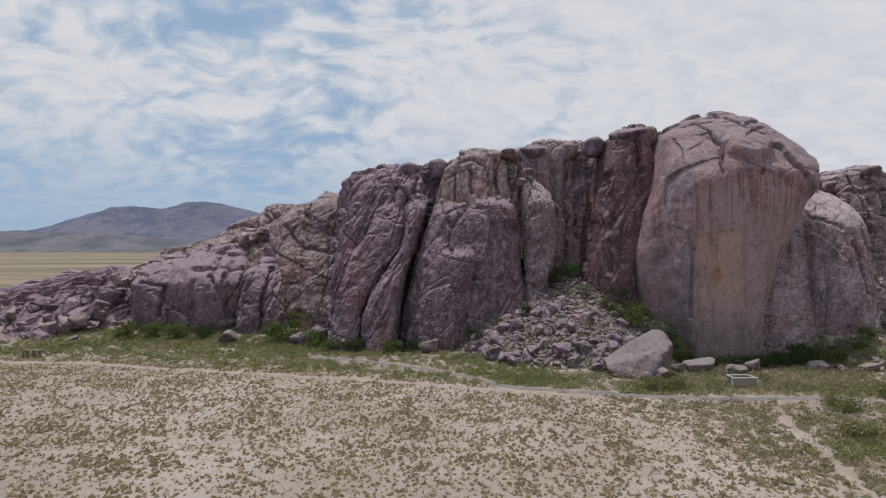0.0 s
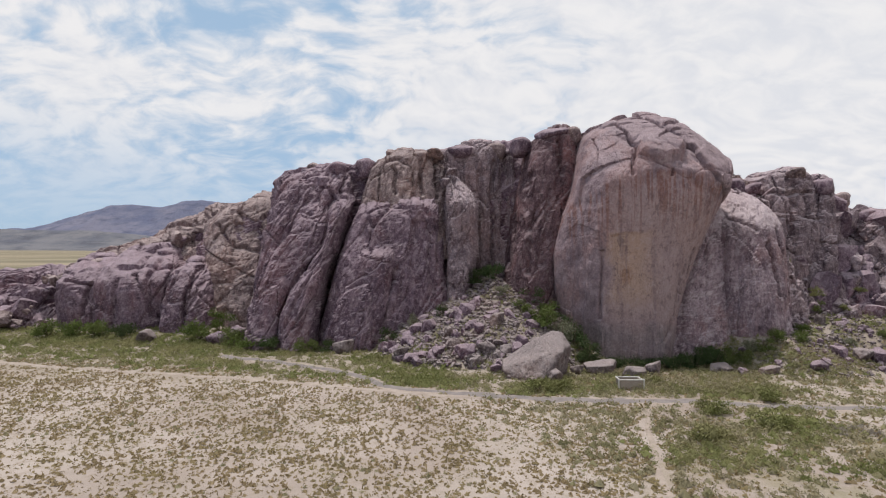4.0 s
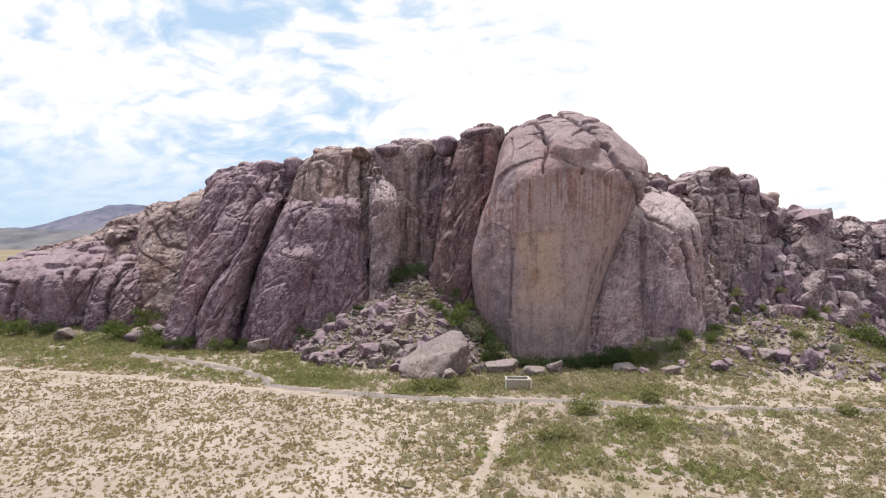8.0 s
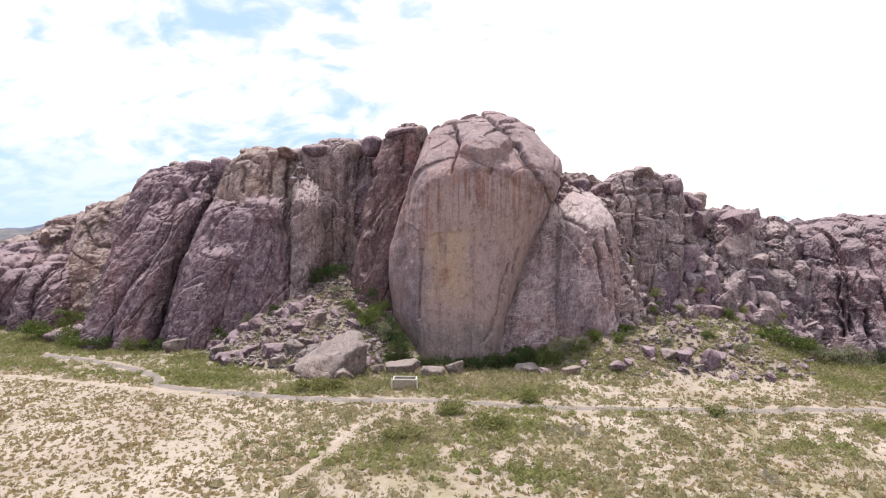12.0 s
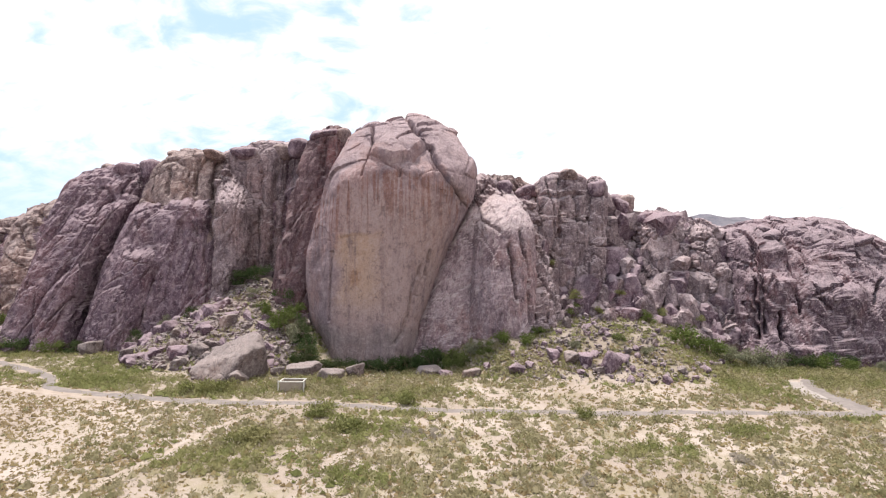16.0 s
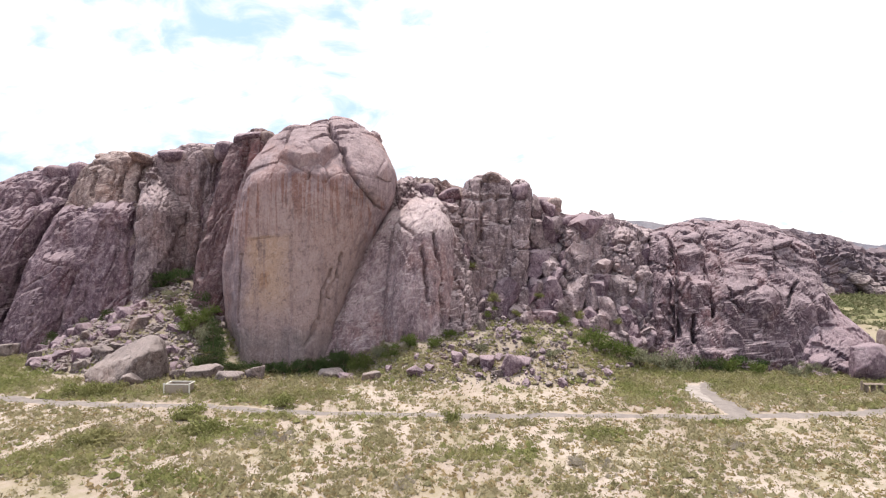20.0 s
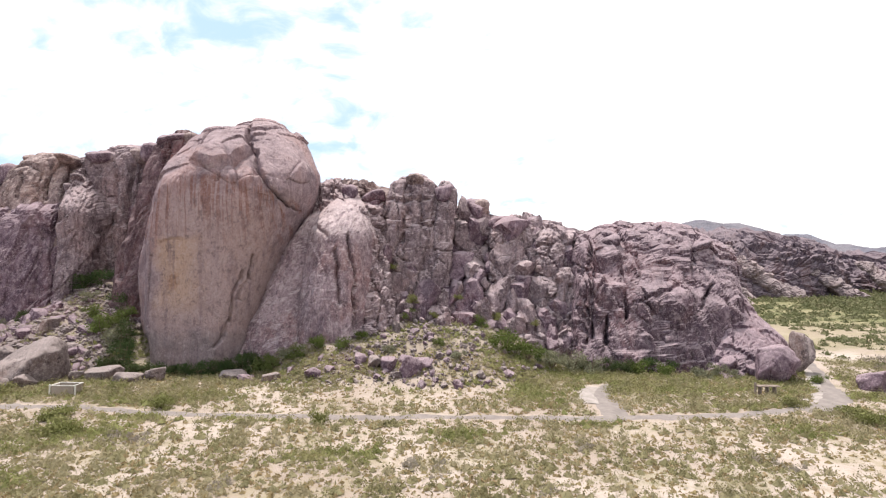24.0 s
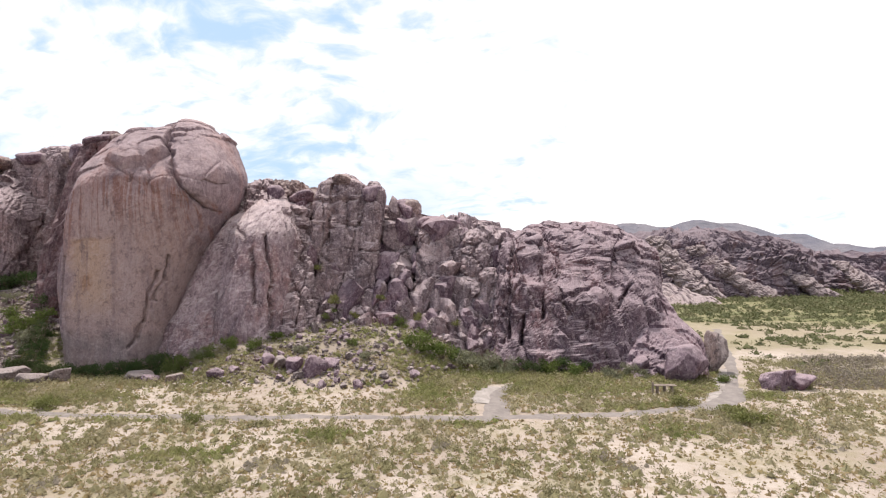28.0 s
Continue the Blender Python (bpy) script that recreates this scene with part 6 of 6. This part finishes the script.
dull = np.concatenate([np.repeat(dull, 9, 0) + rng.normal(0, 0.5, (99, 2)), np.full((99, 1), 0.0)], 1)
stuff("grey_scrub", clumps(dull, 0.25 + 0.3 * rng.random(99), 50, 0.15, 0.6), TWIG, "grey leafless twiggy scrub on the flat", "scrub")
TRACK_X, TRACK_Y = [-75, -45, -38, -28.6, -21.9, -8.4, 4.2, 12, 30], [52, 51.5, 51.2, 49.6, 47.9, 45, 41.2, 39, 37.5]
band = sown(16000, -60, 30, 38, 64, lambda x, y, p: edge(y, np.interp(x, TRACK_X, TRACK_Y) + 0.6, np.interp(x, TRACK_X, TRACK_Y) + 4) * (1 - edge(x, 20, 28)) * np.clip((p - 0.38) * 6, 0.06, 0.95) * (ground_height(x, y) < 1.6))
size = 0.22 + 0.5 * rng.random(len(band)) ** 2.0
stuff("green_scrub", clumps(band, size, 34, 0.24, 0.5), GREEN, "green grass and weeds under the cliff", "scrub")
mixed = sown(9000, -60, 34, 38, 60, lambda x, y, p: edge(y, np.interp(x, TRACK_X, TRACK_Y) - 0.5, np.interp(x, TRACK_X, TRACK_Y) + 1.5) * np.clip((0.62 - p) * 4, 0.15, 0.8) * (ground_height(x, y) < 2.5))
stuff("scrub", clumps(mixed, 0.2 + 0.42 * rng.random(len(mixed)) ** 1.6, 30, 0.24), SCRUB, "olive scrub between the green weeds", "scrub")
foot = sown(9500, -45, 92, 44, 60, lambda x, y, p: (edge(x, 30, 36) * np.clip((p - 0.40) * 5, 0.12, 0.6) + edge(x, 56, 62) * edge(y, 46, 51) * np.clip((p - 0.4) * 4, 0.1, 0.6) + ((x > 3) & (x < 24) & (y > 50)) * (0.14 + 0.3 * (x > 17))))
stuff("green_scrub", clumps(foot, 0.22 + 0.45 * rng.random(len(foot)) ** 1.6, 38, 0.24), GREEN, "green weeds on the debris slopes and cliff foot", "scrub")
plain = sown(17000, 60, 300, 56, 235, lambda x, y, p: edge(x - 0.55 * y, 40, 52) * np.interp(y, [64, 68, 77, 79, 85, 88, 100, 104, 240], [0.1, 0.55, 0.65, 0.22, 0.22, 0.55, 0.65, 0.9, 0.8]) * np.clip((p - 0.30) * 5, 0.2, 1.0))
stuff("plain_scrub", clumps(plain, (0.6 + 0.8 * rng.random(len(plain)) ** 1.5) * np.interp(plain[:, 1], [90, 200], [1.0, 2.0]), 24, 0.34, 0.45), PLAIN_GREEN, "olive-green scrub covering the plain beyond the rocks", "scrub")


grey = sown(3600, 92, 130, 46, 62, lambda x, y, p: edge(x - 0.5 * (y - 46), 92, 97) * np.clip((p - 0.3) * 4, 0.3, 0.95))
stuff("grey_scrub", leaf_cloud(grey, 0.25 + 0.4 * rng.random(len(grey)) ** 1.6, 40, 0.2), TWIG, "grey leafless-looking scrub beside the trail", "scrub")


def bush(name, x, y, z, r, h, mat, label, seed, count=1500, leaf=0.075, trunk=0.05):
    """A bush: bent stems from one foot and a ragged crown of small leaves."""
    rg = np.random.default_rng(seed)
    foot_ob = new(name)
    foot_ob.location = (x, y, z)
    tagged(foot_ob, label, "bush")
    n = 9
    c = np.stack([rg.uniform(-0.62, 0.62, n) * r, rg.uniform(-0.62, 0.62, n) * r, rg.uniform(0.05, 0.55, n) * h], -1)
    v, f = leaf_cloud(c, rg.uniform(0.34, 0.6, n) * r, count // n, leaf * 2.0, 0.6 * min(h / r, 1.2), 0.6)
    crown = new("crown", mesh_of("crown", v, f, mat, False))
    crown.parent = foot_ob
    for k in range(5):
        bm = bmesh.new()
        a = k * 1.26 + rg.uniform(-0.3, 0.3)
        tip = Vector((math.cos(a) * r * 0.55, math.sin(a) * r * 0.55, h * rg.uniform(0.5, 0.8)))
        m = Matrix.Translation(tip / 2) @ tip.to_track_quat("Z", "Y").to_matrix().to_4x4()
        bmesh.ops.create_cone(bm, cap_ends=True, segments=6, radius1=trunk * r * 0.7, radius2=trunk * r * 0.2, depth=tip.length, matrix=m)
        part("stem", bm, BARK, foot_ob)
    return foot_ob


# bushes along the foot of the cliffs and on the fan: x, y, radius, height, kind
# kind d: dark shrubs, some added to darken the shaded tower foot
KINDS = {"g": (BUSH_GREEN, "bright green leafy bush"), "d": (DARK_GREEN, "dark green shady bush"), "y": (GREY_GREEN, "grey-green desert bush")}
for k, (x, y, r, h, kind) in enumerate([
        (-36, 60.5, 1.6, 1.8, "g"), (-33.5, 61, 1.8, 2.0, "g"), (-30.5, 60.5, 1.7, 1.7, "g"), (-27.5, 60.5, 1.5, 1.5, "d"), (-18.5, 60, 1.8, 2.2, "g"), (-17.2, 62.5, 1.6, 3.6, "g"), (-15, 58.6, 1.9, 2.0, "g"),
        (-12, 57.5, 1.6, 1.5, "g"), (-9.8, 56.8, 1.3, 1.3, "d"), (-5.2, 56, 1.3, 1.6, "g"), (-3.4, 56.2, 1.1, 1.4, "d"), (3.2, 56.6, 1.1, 1.7, "d"), (6.0, 57.3, 1.0, 1.6, "y"),
        (13.0, 60.0, 1.5, 2.2, "d"), (14.8, 60.3, 1.3, 2.0, "d"), (18.6, 57.6, 1.5, 2.4, "d"), (19.2, 53.4, 1.6, 2.2, "g"), (20.6, 52.4, 1.4, 2.2, "y"), (22.0, 52.6, 1.3, 2.4, "d"), (23.0, 50.6, 1.1, 2.4, "d"),
        (16.6, 41.6, 1.5, 1.2, "g"), (18.4, 41.8, 1.3, 1.0, "g"), (33.2, 50.0, 1.2, 1.6, "d"), (36.4, 50.8, 1.3, 1.8, "g"), (38.6, 51.2, 1.0, 1.3, "y"), (31.0, 49.4, 1.0, 1.3, "d"),
        (59.5, 52.4, 1.7, 1.9, "g"), (61.8, 52.6, 1.8, 2.1, "g"), (64.2, 53.0, 1.5, 1.9, "y"), (66.2, 52.8, 1.6, 2.2, "y"), (69.4, 52.4, 1.3, 1.9, "d"), (72.2, 51.8, 1.3, 1.4, "g"), (74.6, 51.2, 1.2, 1.2, "g"), (78, 50.4, 1.2, 1.1, "y"),
        (49.6, 57.6, 0.9, 1.8, "g"), (57.5, 56.6, 0.9, 1.6, "g"), (45.2, 53.6, 0.9, 1.0, "g"), (53.5, 60.4, 0.8, 1.2, "g"),
        (22.6, 51.6, 1.2, 2.0, "d"), (24.2, 50.0, 0.9, 1.3, "d"), (25.8, 49.8, 0.8, 1.0, "d"), (28.6, 49.6, 0.9, 1.1, "d"), (34.4, 51.2, 1.3, 2.0, "d"), (35.2, 51.6, 1.1, 2.6, "d"), (32.2, 50.4, 1.0, 1.4, "d"), (37.6, 50.0, 1.0, 1.3, "g"), (39.6, 50.6, 1.0, 1.5, "g"), (41.4, 51.4, 1.1, 1.3, "g"),
        (17.2, 55.0, 1.2, 1.5, "g"), (18.8, 54.6, 1.1, 1.3, "g"), (20.2, 56.0, 1.3, 1.8, "g"), (15.4, 57.4, 1.0, 1.2, "y"), (21.4, 54.0, 1.2, 2.4, "d"), (9.0, 56.4, 0.9, 1.2, "d"), (26.6, 44.2, 0.9, 0.7, "g"), (71.0, 51.6, 1.2, 1.6, "d"), (67.8, 52.0, 1.3, 1.9, "y"), (80.6, 50.6, 0.8, 1.1, "y"),
        (73.4, 53.0, 1.2, 1.7, "d"), (70.2, 53.4, 1.0, 1.5, "d"), (75.6, 52.6, 1.0, 1.3, "d"), (63.0, 53.6, 1.0, 1.6, "d"), (67.2, 53.4, 0.9, 1.3, "d"), (79.8, 51.6, 0.9, 1.2, "y"),
        (27.5, 36.5, 1.3, 0.9, "g"), (30.0, 33.5, 1.4, 0.9, "g"), (33.2, 38.9, 1.1, 1.0, "g"), (45.2, 36.2, 1.0, 1.0, "g"), (24.5, 31.5, 1.6, 1.0, "g"), (83.0, 37.5, 1.8, 1.0, "g"), (80.4, 41.3, 1.2, 1.0, "g"), (22.4, 49.8, 1.1, 1.4, "d"), (25.0, 49.4, 1.0, 1.0, "d"), (27.0, 49.3, 1.0, 0.9, "d"), (29.8, 49.4, 1.0, 1.1, "d"), (32.6, 49.6, 1.1, 1.6, "d"), (34.8, 50.2, 1.1, 1.9, "d"), (44.0, 51.6, 1.0, 1.1, "g"), (48.2, 51.0, 0.8, 0.7, "y"), (55.0, 50.0, 0.9, 0.8, "y"), (52.8, 52.6, 0.9, 0.9, "g"), (87.6, 48.8, 0.9, 0.9, "g")]):
    mat, text = KINDS[kind]
    mat = GREEN if kind == "g" and y < 48 else mat
    bush("bush", x, y, lie(x, y) - 0.05, r, h * (1.25 if y > 48 else 1.0), mat, text + (" at the foot of the cliff" if y > 48 else " on the flat"), 200 + k)


for k, (x, y, z, r, h) in enumerate([(50.0, 58.4, 6.0, 0.8, 1.4), (59.0, 57.4, 4.4, 0.8, 1.2), (47.8, 60.0, 9.6, 0.7, 1.0), (55.0, 58.6, 6.4, 0.6, 0.9), (63.4, 57.2, 3.8, 0.7, 1.0), (52.4, 57.4, 4.6, 0.6, 0.9), (46.8, 57.6, 6.6, 0.6, 1.0)]):
    bush("bush", x, y, z, r, h, GREEN, "small green shrub rooted in the broken slope", 400 + k)


# ---- built things ----
box = tagged(new("utility_box"), "low open-topped tan box with a white rim", "box")
box.location = (23.9, 42.3, lie(23.9, 42.3))
part("front_panel", block(1.75, 0.06, 0.86, 0, -0.5, -0.05), CONCRETE, box)
part("back_panel", block(1.75, 0.06, 0.86, 0, 0.5, -0.05), CONCRETE, box)
for sx in (-0.845, 0.845):
    part("side_panel", block(0.06, 0.94, 0.86, sx, 0, -0.05), CONCRETE, box)
part("floor_panel", block(1.63, 0.94, 0.05, 0, 0, 0.35), BARK, box)
for sy in (-0.5, 0.5):
    part("rim", block(1.9, 0.09, 0.07, 0, sy, 0.81), WHITE_PAINT, box, "white painted rim")
for sx in (-0.9, 0.9):
    part("rim", block(0.09, 0.9, 0.07, sx, 0, 0.812), WHITE_PAINT, box, "white painted rim")
    part("corner_post", block(0.1, 0.1, 0.98, sx + 0.09 * (1 if sx > 0 else -1), -0.52, -0.05), WHITE_PAINT, box)

def make_bench(x, y, turn):
    bench = tagged(new("park_bench"), "weathered timber bench with one tall end post", "bench")
    bench.matrix_world = pose(x, y, lie(x, y) + 0.05, 0, 0, turn)
    for dy in (-0.2, 0.0, 0.2):
        part("seat_plank", block(1.85, 0.17, 0.07, 0, dy, 0.66), TIMBER, bench)
    for dx in (-0.6, 0.0, 0.6):
        part("leg", block(0.1, 0.46, 0.71, dx, 0, -0.05), TIMBER, bench)
    part("post", block(0.14, 0.14, 1.0, -0.98, 0, -0.05), TIMBER, bench)


make_bench(80.3, 44.6, 0)
make_bench(-41.6, 53.6, 6)
